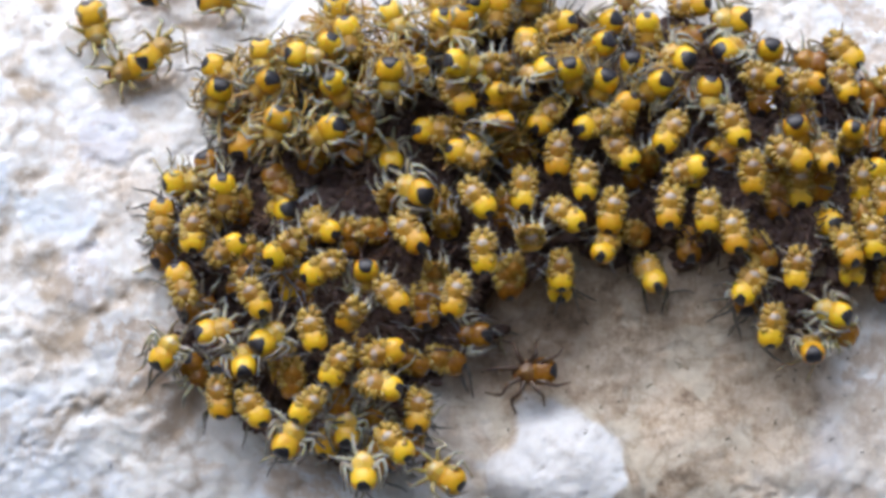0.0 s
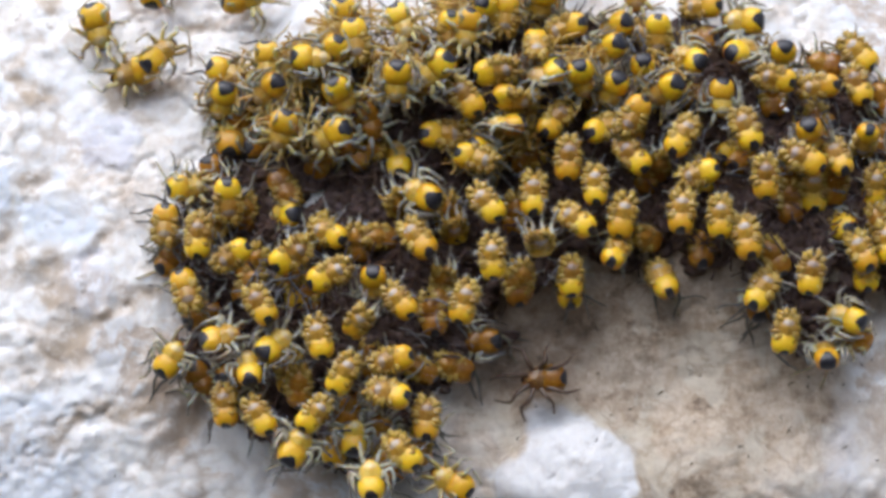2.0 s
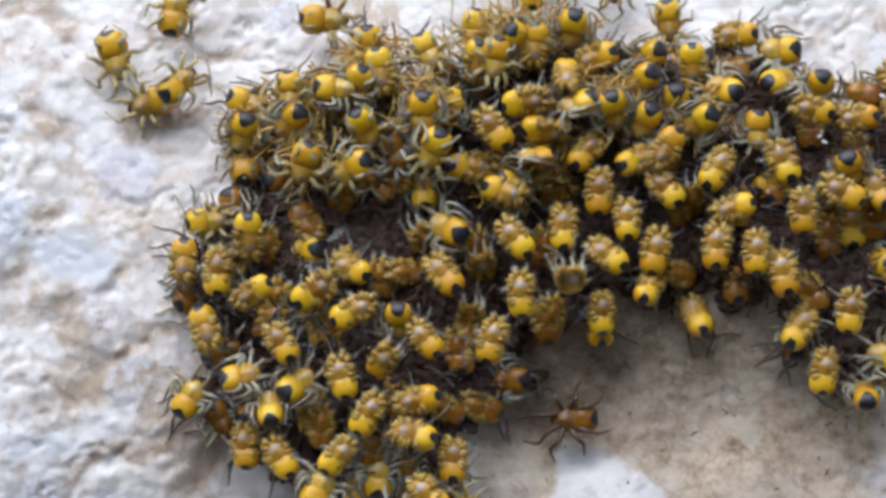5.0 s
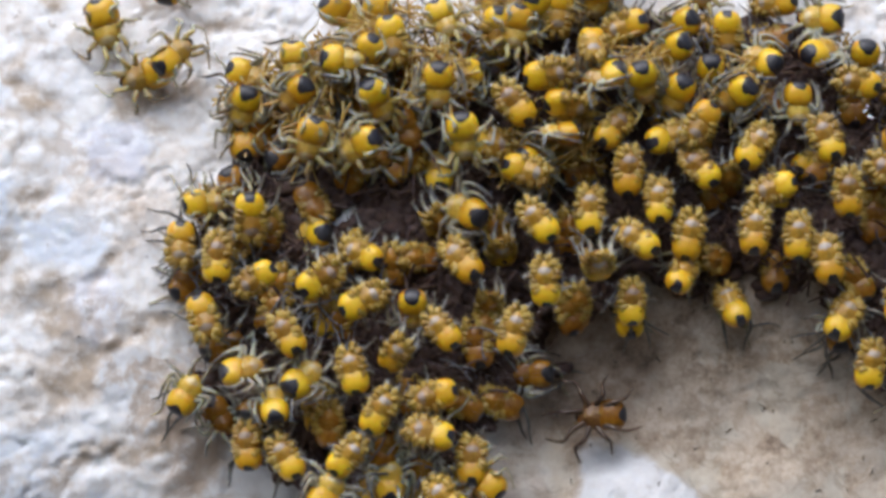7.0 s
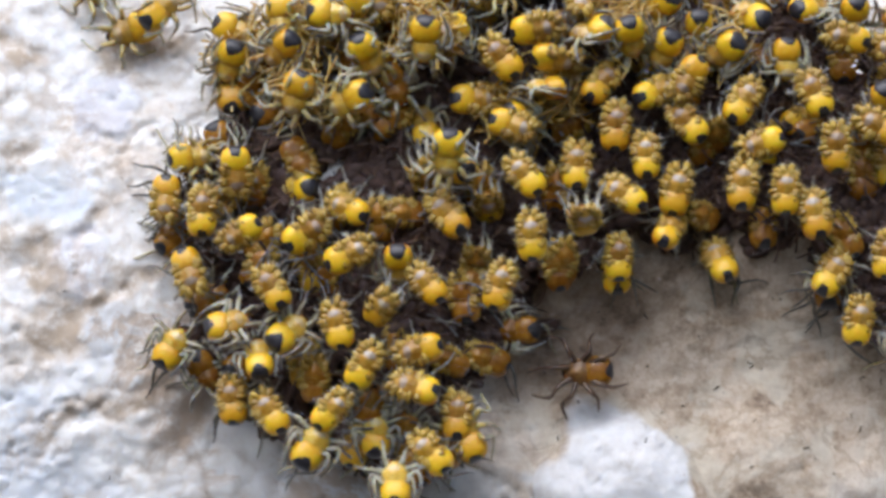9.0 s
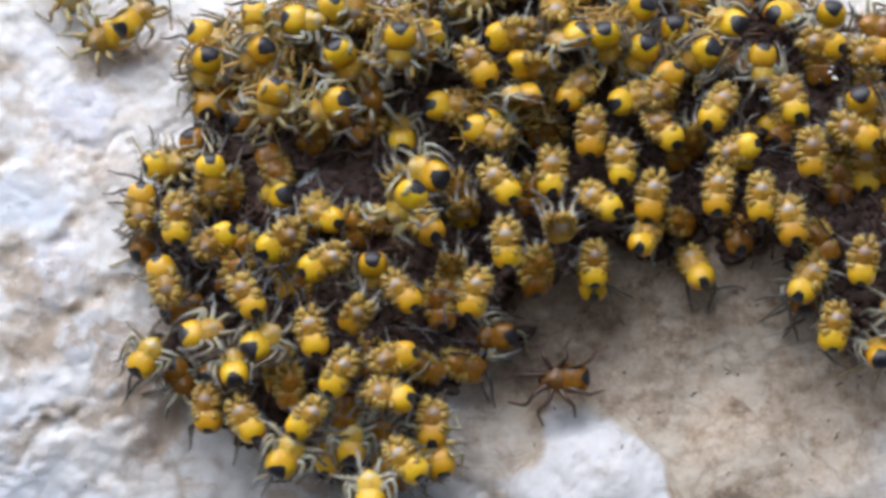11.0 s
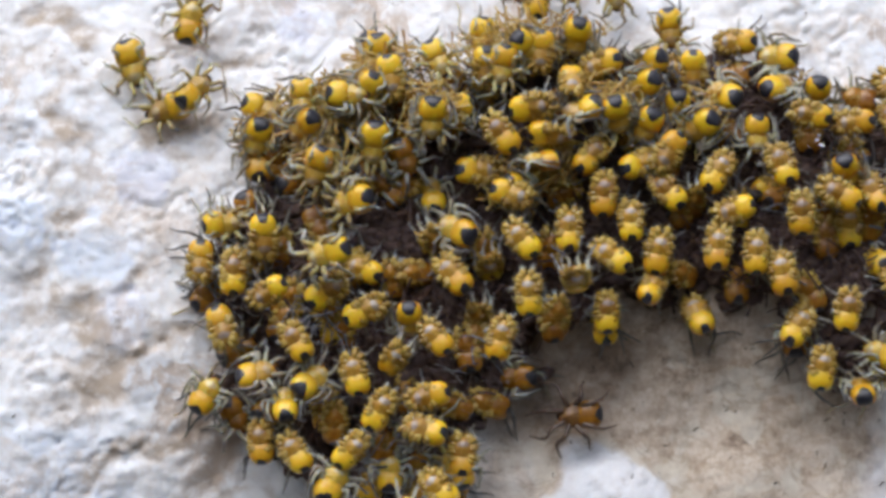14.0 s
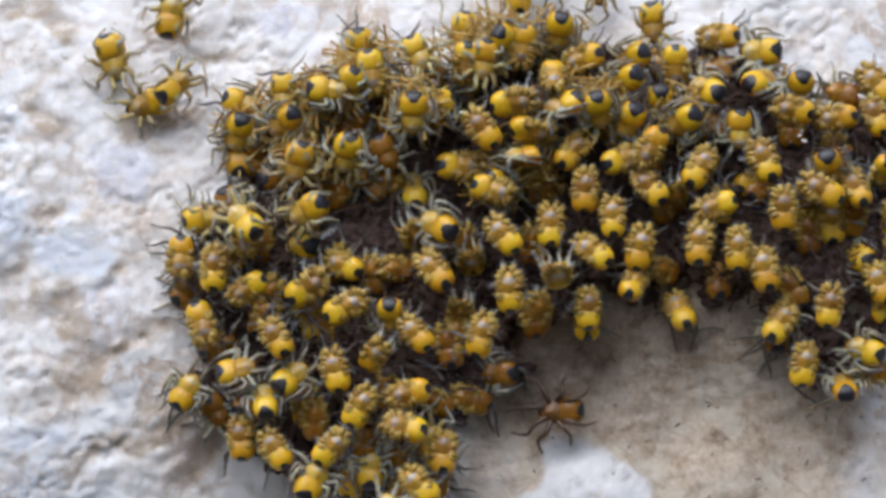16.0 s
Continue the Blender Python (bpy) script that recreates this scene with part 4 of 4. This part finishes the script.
# ---- what lies under the top layer ----
def build_tangle(name, label, count, top, low, thick, material, seed, over=None, spread=0.2):
    """Legs of the spiderlings below, too many to count."""
    rnd = random.Random(seed)
    crowd = np.array([s[:3] for s in spots if s[3] in ("pile", "under")])
    verts, faces = [], []
    for _ in range(count):
        if over:
            p = rnd.choice(over) + Vector((rnd.gauss(0, spread), rnd.uniform(top, low), rnd.gauss(0, spread)))
            if ((crowd[:, 0] - p.x) ** 2 + (crowd[:, 2] - p.z) ** 2 < 2.2).sum() < 3:
                continue
        else:
            x, y, z = crowd[rnd.randrange(len(crowd))]
            x, z = x + rnd.gauss(0, 0.8), z + rnd.gauss(0, 0.8)
            near = crowd[(crowd[:, 0] - x) ** 2 + (crowd[:, 2] - z) ** 2 < 2.5]
            if len(near) < 5 or material is MASS and z > 3.8 + 4.0 * ease(x, -2.0, 1.5) and rnd.random() < 0.75:
                continue
            p = Vector((x, min(near[:, 1].mean() + rnd.uniform(top, low), rock_y(x, z) - 0.1), z))
        turn = rnd.uniform(0, 2 * math.pi)
        d = Vector((math.cos(turn), rnd.gauss(0, 0.3), math.sin(turn)))
        bend = Vector((rnd.gauss(0, 0.3), rnd.gauss(0, 0.2), rnd.gauss(0, 0.3)))
        long, r = rnd.uniform(0.35, 0.75), thick * rnd.uniform(0.7, 1.3)
        first = len(verts)
        for k in range(4):
            c = p + d * long * (k / 3 - 0.5) * 2 + bend * (1 - (k / 1.5 - 1) ** 2) * 0.4
            for a in range(5):
                u = Vector((-d.z, 0, d.x)) * math.cos(a * 1.2566) + Vector((0, 1, 0)) * math.sin(a * 1.2566)
                verts.append((c + u * r * (1 - 0.18 * k)) * MM)
        for k in range(3):
            for a in range(5):
                b = (a + 1) % 5
                faces.append((first + k * 5 + a, first + k * 5 + b, first + k * 5 + 5 + b, first + k * 5 + 5 + a))
    me = bpy.data.meshes.new(name)
    me.from_pydata(verts, [], faces)
    me.materials.append(material)
    me.polygons.foreach_set("use_smooth", [True] * len(me.polygons))
    return tagged(new(name, me), label, "spiderlings", kind="stuff")


def build_shade_filler():
    """A closed layer of filler bodies at the bottom of the cluster, its dark brown standing for shade."""
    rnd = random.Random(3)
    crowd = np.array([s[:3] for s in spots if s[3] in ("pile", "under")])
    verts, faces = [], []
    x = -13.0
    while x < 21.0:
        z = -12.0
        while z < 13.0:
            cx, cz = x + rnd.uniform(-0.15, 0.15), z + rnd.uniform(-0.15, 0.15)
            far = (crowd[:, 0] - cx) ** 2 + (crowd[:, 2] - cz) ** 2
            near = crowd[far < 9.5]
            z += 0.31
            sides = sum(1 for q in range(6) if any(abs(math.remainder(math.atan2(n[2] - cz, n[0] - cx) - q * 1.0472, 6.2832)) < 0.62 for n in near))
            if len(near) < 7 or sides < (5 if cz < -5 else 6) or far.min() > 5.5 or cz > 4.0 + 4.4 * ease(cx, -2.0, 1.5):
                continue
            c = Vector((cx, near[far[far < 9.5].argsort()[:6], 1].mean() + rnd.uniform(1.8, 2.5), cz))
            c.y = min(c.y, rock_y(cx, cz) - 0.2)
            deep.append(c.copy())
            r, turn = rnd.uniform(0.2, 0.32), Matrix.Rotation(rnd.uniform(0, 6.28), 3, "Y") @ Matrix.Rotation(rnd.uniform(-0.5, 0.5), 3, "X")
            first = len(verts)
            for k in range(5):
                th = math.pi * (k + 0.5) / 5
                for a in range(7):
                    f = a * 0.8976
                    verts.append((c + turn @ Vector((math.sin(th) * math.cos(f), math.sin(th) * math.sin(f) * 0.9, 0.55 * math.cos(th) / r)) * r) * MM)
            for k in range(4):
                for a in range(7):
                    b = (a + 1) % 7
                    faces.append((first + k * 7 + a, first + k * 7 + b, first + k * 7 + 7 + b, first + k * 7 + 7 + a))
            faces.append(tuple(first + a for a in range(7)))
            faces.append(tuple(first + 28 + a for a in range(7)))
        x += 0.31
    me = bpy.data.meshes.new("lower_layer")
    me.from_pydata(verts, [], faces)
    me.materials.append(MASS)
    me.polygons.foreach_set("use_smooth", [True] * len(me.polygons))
    return tagged(new("lower_layer", me), "dark filler bodies that stand for the shade at the cluster's bottom", "spiderlings", kind="stuff")


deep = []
build_shade_filler()
build_tangle("amber_leg_tangle", "amber and straw legs bunched under the loose spiderlings", 3000, 0.05, 1.4, 0.055, AMBER_LEG, 14, loose, 0.55)
build_tangle("leg_tangle", "blue grey legs crossing between the spiderlings", 1900, 0.05, 0.9, 0.05, GAP_LEG, 11)
# these two take the shade of the gaps from their dark colour
build_tangle("dark_leg_tangle", "legs and feet darkened for shade in the gaps of the cluster", 3600, 0.5, 1.6, 0.055, MASS, 12)
build_tangle("deep_leg_tangle", "legs darkened for shade over the filler bodies at the bottom", 3000, -0.7, -0.1, 0.055, MASS, 13, deep)


def build_fringe():
    """Legs that reach out over the rock round the cluster's edge."""
    rnd = random.Random(21)
    crowd = np.array([s[:3] for s in spots if s[3] in ("pile", "under")])
    bm = bmesh.new()
    for x, y, z in crowd:
        dx, dz = crowd[:, 0] - x, crowd[:, 2] - z
        near = (dx * dx + dz * dz < 7.5)
        away = -Vector((dx[near].mean(), 0, dz[near].mean()))
        if away.length < (0.42 if x > -2.0 and z < 0.5 else 0.62) or x > 17.5:
            continue
        for _ in range(rnd.choice((2, 2, 3, 4))):
            turn = math.atan2(away.z, away.x) + rnd.gauss(0, 0.5)
            d, side = Vector((math.cos(turn), 0, math.sin(turn))), Vector((-math.sin(turn), 0, math.cos(turn))) * rnd.gauss(0, 0.28)
            long = rnd.uniform(1.1, 1.75)
            root = Vector((x, min(y + rnd.uniform(0.55, 0.9), rock_y(x, z) - 0.15), z)) + Vector((-d.z, 0, d.x)) * rnd.uniform(-0.5, 0.5)
            tip = root + d * long + side
            tip.y = min(rock_y(tip.x, tip.z) - 0.03, root.y + 0.9 * long)
            knee = root + d * 0.4 * long - side * 0.3 + Vector((0, rnd.uniform(-0.25, 0.1), 0))
            shin = knee.lerp(tip, 0.55) + side * 0.25
            tube(bm, [root, knee, shin, tip], [0.075, 0.07, 0.05, 0.02], (rnd.choice((0, 0, 1)),) * 4)
    return tagged(new("edge_legs", mesh_of("edge_legs", bm, [FOOT, LOWER_LEG])), "dark and grey legs reaching over the rock at the cluster's edge", "spiderlings", kind="stuff")


build_fringe()


# ---- small things ----
def crumbs():
    """Dark crumbs and shed slivers lying on the rock."""
    rnd = random.Random(21)
    verts, faces = [], []
    for _ in range(75):
        x, z = (rnd.uniform(3, 21), rnd.uniform(-10.5, -2.5)) if rnd.random() < 0.72 else (rnd.uniform(-20, 21), rnd.uniform(-12, 12))
        a, long, r = rnd.uniform(0, 6.28), rnd.choice((0.05, 0.06, 0.08, 0.16)), rnd.uniform(0.025, 0.05)
        c = Vector((x, rock_y(x, z) - r * 0.6, z))
        d, w = Vector((math.cos(a), 0, math.sin(a))), Vector((-math.sin(a), 0, math.cos(a)))
        first = len(verts)
        for f, g in ((-1, 0.4), (-0.2, 1.0), (0.5, 0.8), (1, 0.25)):
            for u in range(5):
                t = u * 1.2566
                verts.append((c + d * long * f + (w * math.cos(t) + Vector((0, 1, 0)) * math.sin(t)) * r * g * rnd.uniform(0.7, 1.2) + w * 0.05 * math.sin(f * 3)) * MM)
        for k in range(3):
            for u in range(5):
                v = (u + 1) % 5
                faces.append((first + k * 5 + u, first + k * 5 + v, first + k * 5 + 5 + v, first + k * 5 + 5 + u))
        faces += [tuple(first + u for u in range(5)), tuple(first + 15 + u for u in range(5))]
    me = bpy.data.meshes.new("crumbs")
    me.from_pydata(verts, [], faces)
    me.materials.append(DIRT)
    return tagged(new("dirt_crumbs", me), "dark crumbs and slivers of dirt on the rock", "dirt", kind="stuff")


def silk(x0, y0, z0, x1, y1, z1, sag):
    """One thread of silk between two points in millimetres."""
    bm = bmesh.new()
    a, b = Vector((x0, y0, z0)), Vector((x1, y1, z1))
    tube(bm, [a, a.lerp(b, 0.33) - Vector((0, 0, sag)), a.lerp(b, 0.67) - Vector((0, 0, sag)), b], [0.0017] * 4, (0, 0, 0, 0), sides=4)
    return tagged(new("silk_thread", mesh_of("silk_thread", bm, [SILK])), "fine pale silk thread strung below the cluster", "silk thread", "silk threads")


def flake(x, y, z, size, seed):
    """A crumpled scrap of shed skin."""
    rnd = random.Random(seed)
    bm = bmesh.new()
    bmesh.ops.create_icosphere(bm, subdivisions=2, radius=1.0)
    for v in bm.verts:
        n = v.co.normalized()
        k = 1 + 0.5 * noise.noise(n * 2.2 + Vector((seed, 0, 0)))
        v.co = Vector((n.x * k, n.y * 0.35 * k, n.z * 0.5 * k)) * size * MM
    ob = tagged(new("skin_flake", mesh_of("skin_flake", bm, [FLAKE])), "white scrap of shed skin caught in the cluster", "skin flake", "skin flakes")
    ob.matrix_basis = pose(x * MM, y * MM, z * MM, rnd.uniform(-30, 30), rnd.uniform(-40, 40), 0)
    return ob


def silk_specks():
    """Tiny white specks that stand for sparkles on the spiderlings' hairs and silk."""
    rnd = random.Random(31)
    crowd = [s for s in spots if s[3] == "pile"]
    verts, faces = [], []
    for _ in range(170):
        x, y, z, _ = rnd.choice(crowd)
        c = Vector((x + rnd.gauss(0, 0.55), y - rnd.uniform(0.1, 0.5), z + rnd.gauss(0, 0.55)))
        r, first = rnd.uniform(0.010, 0.022), len(verts)
        for d in ((1, 0, 0), (-1, 0, 0), (0, 1, 0), (0, -1, 0), (0, 0, 1.3), (0, 0, -1.3)):
            verts.append((c + Vector(d) * r) * MM)
        for a in (0, 1):
            for b in (2, 3):
                for e in (4, 5):
                    faces.append((first + a, first + b, first + e))
    me = bpy.data.meshes.new("silk_specks")
    me.from_pydata(verts, [], faces)
    me.materials.append(FLAKE)
    return tagged(new("silk_specks", me), "tiny white specks added as sparkles on hairs and silk", "silk", kind="stuff")


DIRT = make_amber("dark_dirt", (0.03, 0.024, 0.018), (0.07, 0.055, 0.04), (0.14, 0.11, 0.08), 0.8)
SILK = make_amber("pale_silk", (0.55, 0.55, 0.56), (0.65, 0.65, 0.66), (0.75, 0.75, 0.76), 0.35)
FLAKE = make_amber("white_skin", (0.70, 0.70, 0.72), (0.82, 0.82, 0.84), (0.90, 0.90, 0.92), 0.3)
crumbs()
silk_specks()
silk(0.27, -4.13, -4.86, 1.52, -3.10, -5.53, 0.05)
silk(1.44, -4.84, -6.97, 3.41, -3.96, -7.27, 0.05)
silk(3.74, -5.72, -6.12, 2.02, -4.04, -5.43, 0.05)
silk(0.70, -4.99, -4.62, 2.09, -3.94, -4.21, 0.05)
silk(2.06, -5.60, -6.77, 0.44, -4.32, -7.64, 0.05)
silk(1.45, -4.94, -4.13, -0.62, -2.98, -4.02, 0.05)
silk(2.35, -5.35, -4.41, 4.50, -2.91, -4.59, 0.05)
silk(2.26, -4.17, -5.04, 5.20, -2.56, -4.10, 0.05)
silk(0.97, -5.25, -6.81, 4.07, -3.87, -7.13, 0.05)
silk(1.85, -5.08, -4.03, -1.41, -3.41, -4.32, 0.05)
silk(2.36, -5.22, -6.14, 3.83, -4.19, -6.74, 0.05)
silk(0.60, -4.83, -6.91, 3.45, -3.90, -7.95, 0.05)
silk(3.12, -4.65, -6.30, 5.04, -3.08, -5.87, 0.05)
silk(0.70, -4.37, -3.77, -0.78, -3.93, -4.01, 0.05)
silk(-0.54, -5.32, -5.09, 3.68, -3.40, -5.01, 0.10)
silk(1.48, -5.04, -5.60, 4.71, -3.47, -4.89, 0.12)
silk(1.94, -4.80, -5.84, 4.03, -3.27, -5.70, 0.05)
silk(-1.88, -5.57, -4.45, 1.94, -4.95, -5.20, 0.08)
silk(9.16, -4.74, -2.68, 11.39, -4.98, -2.00, 0.05)
silk(3.29, -4.78, -4.49, 5.76, -4.96, -3.58, 0.06)
silk(11.66, -4.62, 1.15, 17.49, -4.84, 0.25, 0.10)
silk(11.45, -4.46, 1.83, 15.04, -4.68, 0.93, 0.08)
silk(-0.09, -5.20, -6.27, 1.72, -4.72, -6.75, 0.04)
silk(-11.00, -3.97, -3.62, -9.96, -4.18, -4.51, 0.02)
silk(7.35, -4.76, -3.59, 9.81, -5.00, -2.90, 0.06)
flake(-0.37, -2.26, 6.82, 0.20, 1)
flake(-0.74, -2.27, 6.77, 0.12, 2)
flake(0.81, -2.56, 5.58, 0.12, 3)
flake(14.46, -3.19, 4.60, 0.10, 4)
flake(14.65, -3.25, 4.37, 0.13, 5)
flake(14.55, -3.15, 4.79, 0.07, 6)
flake(-1.42, -3.12, 0.76, 0.16, 7)
flake(17.07, -2.61, 6.20, 0.17, 8)
flake(6.89, -3.25, 4.37, 0.05, 9)


# ---- what moves ----
def stride(ob, times, seed):
    """Swing the legs of a crawling spiderling about their hips."""
    rnd = random.Random(seed)
    legs = [o for o in ob.children if o.name.split(".")[0] == "leg"]
    hip = Matrix.Translation(LEVEL * MM)
    for k, leg in enumerate(legs):
        phase = rnd.uniform(0, 6.28)
        walk(leg, [(t, hip @ Matrix.Rotation(radians(11 * math.sin(phase + 2.3 * n)), 4, "Z") @ hip.inverted()) for n, t in enumerate(times)])


def motions():
    walk(roamer, [(0, rest(1.54, -4.08, 6.10, -10, 25)),
        (0.5, rest(1.46, -3.99, 6.47, -75, 25)),
        (1, rest(1.42, -3.83, 7.15, -130, 25)),
        (1.5, rest(1.10, -3.93, 6.72, -145, 20)),
        (2, rest(0.60, -4.06, 6.18, -140, 20)),
        (2.5, rest(0.59, -4.30, 5.21, -145, 20)),
        (3, rest(0.29, -4.38, 4.84, -155, 20)),
        (3.5, rest(-0.16, -4.49, 4.40, -155, 20)),
        (4, rest(-0.67, -4.50, 4.36, -145, 25)),
        (6.5, rest(-0.42, -4.58, 4.03, -90, 22)),
        (7, rest(-0.33, -4.60, 3.93, -85, 22)),
        (7.5, rest(-0.31, -4.59, 4.00, -65, 22)),
        (8, rest(-0.13, -4.71, 3.47, -80, 22)),
        (10.5, rest(-0.72, -6.06, -0.03, -110, 25)),
        (11, rest(-0.74, -6.04, 0.05, -130, 25)),
        (11.5, rest(-1.23, -6.12, -0.29, -135, 20)),
        (12, rest(-1.88, -6.10, -0.19, -155, 20)),
        (12.5, rest(-2.62, -6.07, -0.09, -165, 20)),
        (13, rest(-3.78, -6.11, -0.25, -175, 20)),
        (13.5, rest(-4.43, -6.08, -0.14, -178, 20)),
        (14, rest(-4.96, -6.03, 0.08, -165, 20)),
        (14.5, rest(-5.48, -6.07, -0.07, -180, 20)),
        (15, rest(-6.55, -6.04, 0.05, -200, 25)),
        (15.5, rest(-7.46, -5.85, 0.81, -215, 28)),
        (16, rest(-7.61, -5.84, 0.85, -225, 30))])
    walk(second, [(0, rest(-3.52, -3.32, 5.32, -60, 35)),
        (4, rest(-3.70, -3.36, 5.16, -60, 35)),
        (7, rest(-3.59, -3.35, 5.23, -60, 35)),
        (11, rest(-3.41, -3.34, 5.26, -60, 35)),
        (12.5, rest(-3.55, -3.33, 5.31, -75, 30)),
        (13, rest(-3.49, -3.35, 5.22, -95, 25)),
        (13.5, rest(-3.43, -3.40, 5.00, -95, 25)),
        (14, rest(-3.54, -3.44, 4.82, -95, 25)),
        (14.5, rest(-3.63, -3.46, 4.77, -90, 25)),
        (15, rest(-3.65, -3.52, 4.48, -95, 25)),
        (15.5, rest(-3.70, -3.53, 4.45, -100, 30)),
        (16, rest(-3.81, -3.60, 4.18, -105, 35))])
    walk(third, [(0, rest(-3.54, -3.88, 3.41, 205, 30)),
        (4, rest(-3.64, -3.87, 3.45, 205, 30)),
        (7, rest(-3.78, -3.88, 3.41, 205, 30)),
        (11, rest(-3.45, -3.88, 3.42, 205, 30)),
        (12.5, rest(-3.67, -3.91, 3.31, 205, 30)),
        (13, rest(-3.88, -3.95, 3.12, 200, 30)),
        (13.5, rest(-3.97, -4.03, 2.78, 195, 30)),
        (14, rest(-4.09, -4.18, 2.18, 195, 30)),
        (14.5, rest(-4.18, -4.23, 1.96, 195, 25)),
        (15, rest(-4.27, -4.33, 1.54, 195, 25)),
        (15.5, rest(-4.87, -4.35, 1.46, 200, 25)),
        (16, rest(-5.14, -4.29, 1.72, 210, 30))])
    walk(newcomer, [(0, rest(-8.87, -0.33, 9.03, 10, 5)),
        (1.5, rest(-8.50, -0.33, 9.04, 10, 5)),
        (2.5, rest(-7.58, -0.27, 9.29, 8, 5)),
        (3, rest(-7.13, -0.25, 9.37, 8, 5)),
        (3.5, rest(-6.49, -0.25, 9.35, 8, 5)),
        (4, rest(-6.26, -0.22, 9.51, 5, 5)),
        (6.5, rest(-4.91, -1.29, 8.79, -20, 15)),
        (7, rest(-5.07, -1.35, 8.52, -30, 20)),
        (10.5, rest(-4.67, -1.33, 8.63, -40, 25)),
        (14.5, rest(-3.66, -1.33, 8.61, -45, 25)),
        (16, rest(-3.36, -1.39, 8.37, -45, 25))])
    walk(climber, [(0, rest(1.38, -5.41, -10.86, 150, 15)),
        (1.5, rest(1.36, -5.39, -10.79, 150, 15)),
        (4, rest(1.25, -5.38, -10.75, 150, 15)),
        (7, rest(0.69, -4.97, -9.03, 140, 15)),
        (8, rest(0.60, -4.97, -9.05, 120, 15)),
        (10.5, rest(0.33, -5.07, -9.47, 110, 15)),
        (11, rest(0.27, -5.08, -9.50, 110, 15)),
        (16, rest(-0.32, -4.76, -8.17, 110, 15))])
    walk(shuffler, [(0, rest(-7.33, -2.25, 2.72, 65, 15)),
        (0.5, rest(-7.61, -2.20, 2.91, 75, 18)),
        (1, rest(-7.69, -2.23, 2.79, 85, 20)),
        (1.5, rest(-7.89, -2.20, 2.92, 90, 20)),
        (4, rest(-8.35, -2.13, 3.23, 90, 20)),
        (7, rest(-8.35, -2.09, 3.36, 92, 22)),
        (11, rest(-8.31, -2.07, 3.47, 92, 22)),
        (16, rest(-8.34, -2.05, 3.54, 92, 22))])
    stride(roamer, [0.5 * k for k in range(33)], 1)
    stride(newcomer, [0.5 * k for k in range(14)] + [16], 2)
    stride(second, [0, 12.5, 13, 13.5, 14, 14.5, 15, 15.5, 16], 3)
    stride(third, [0, 12.5, 13, 13.5, 14, 14.5, 15, 15.5, 16], 4)


motions()
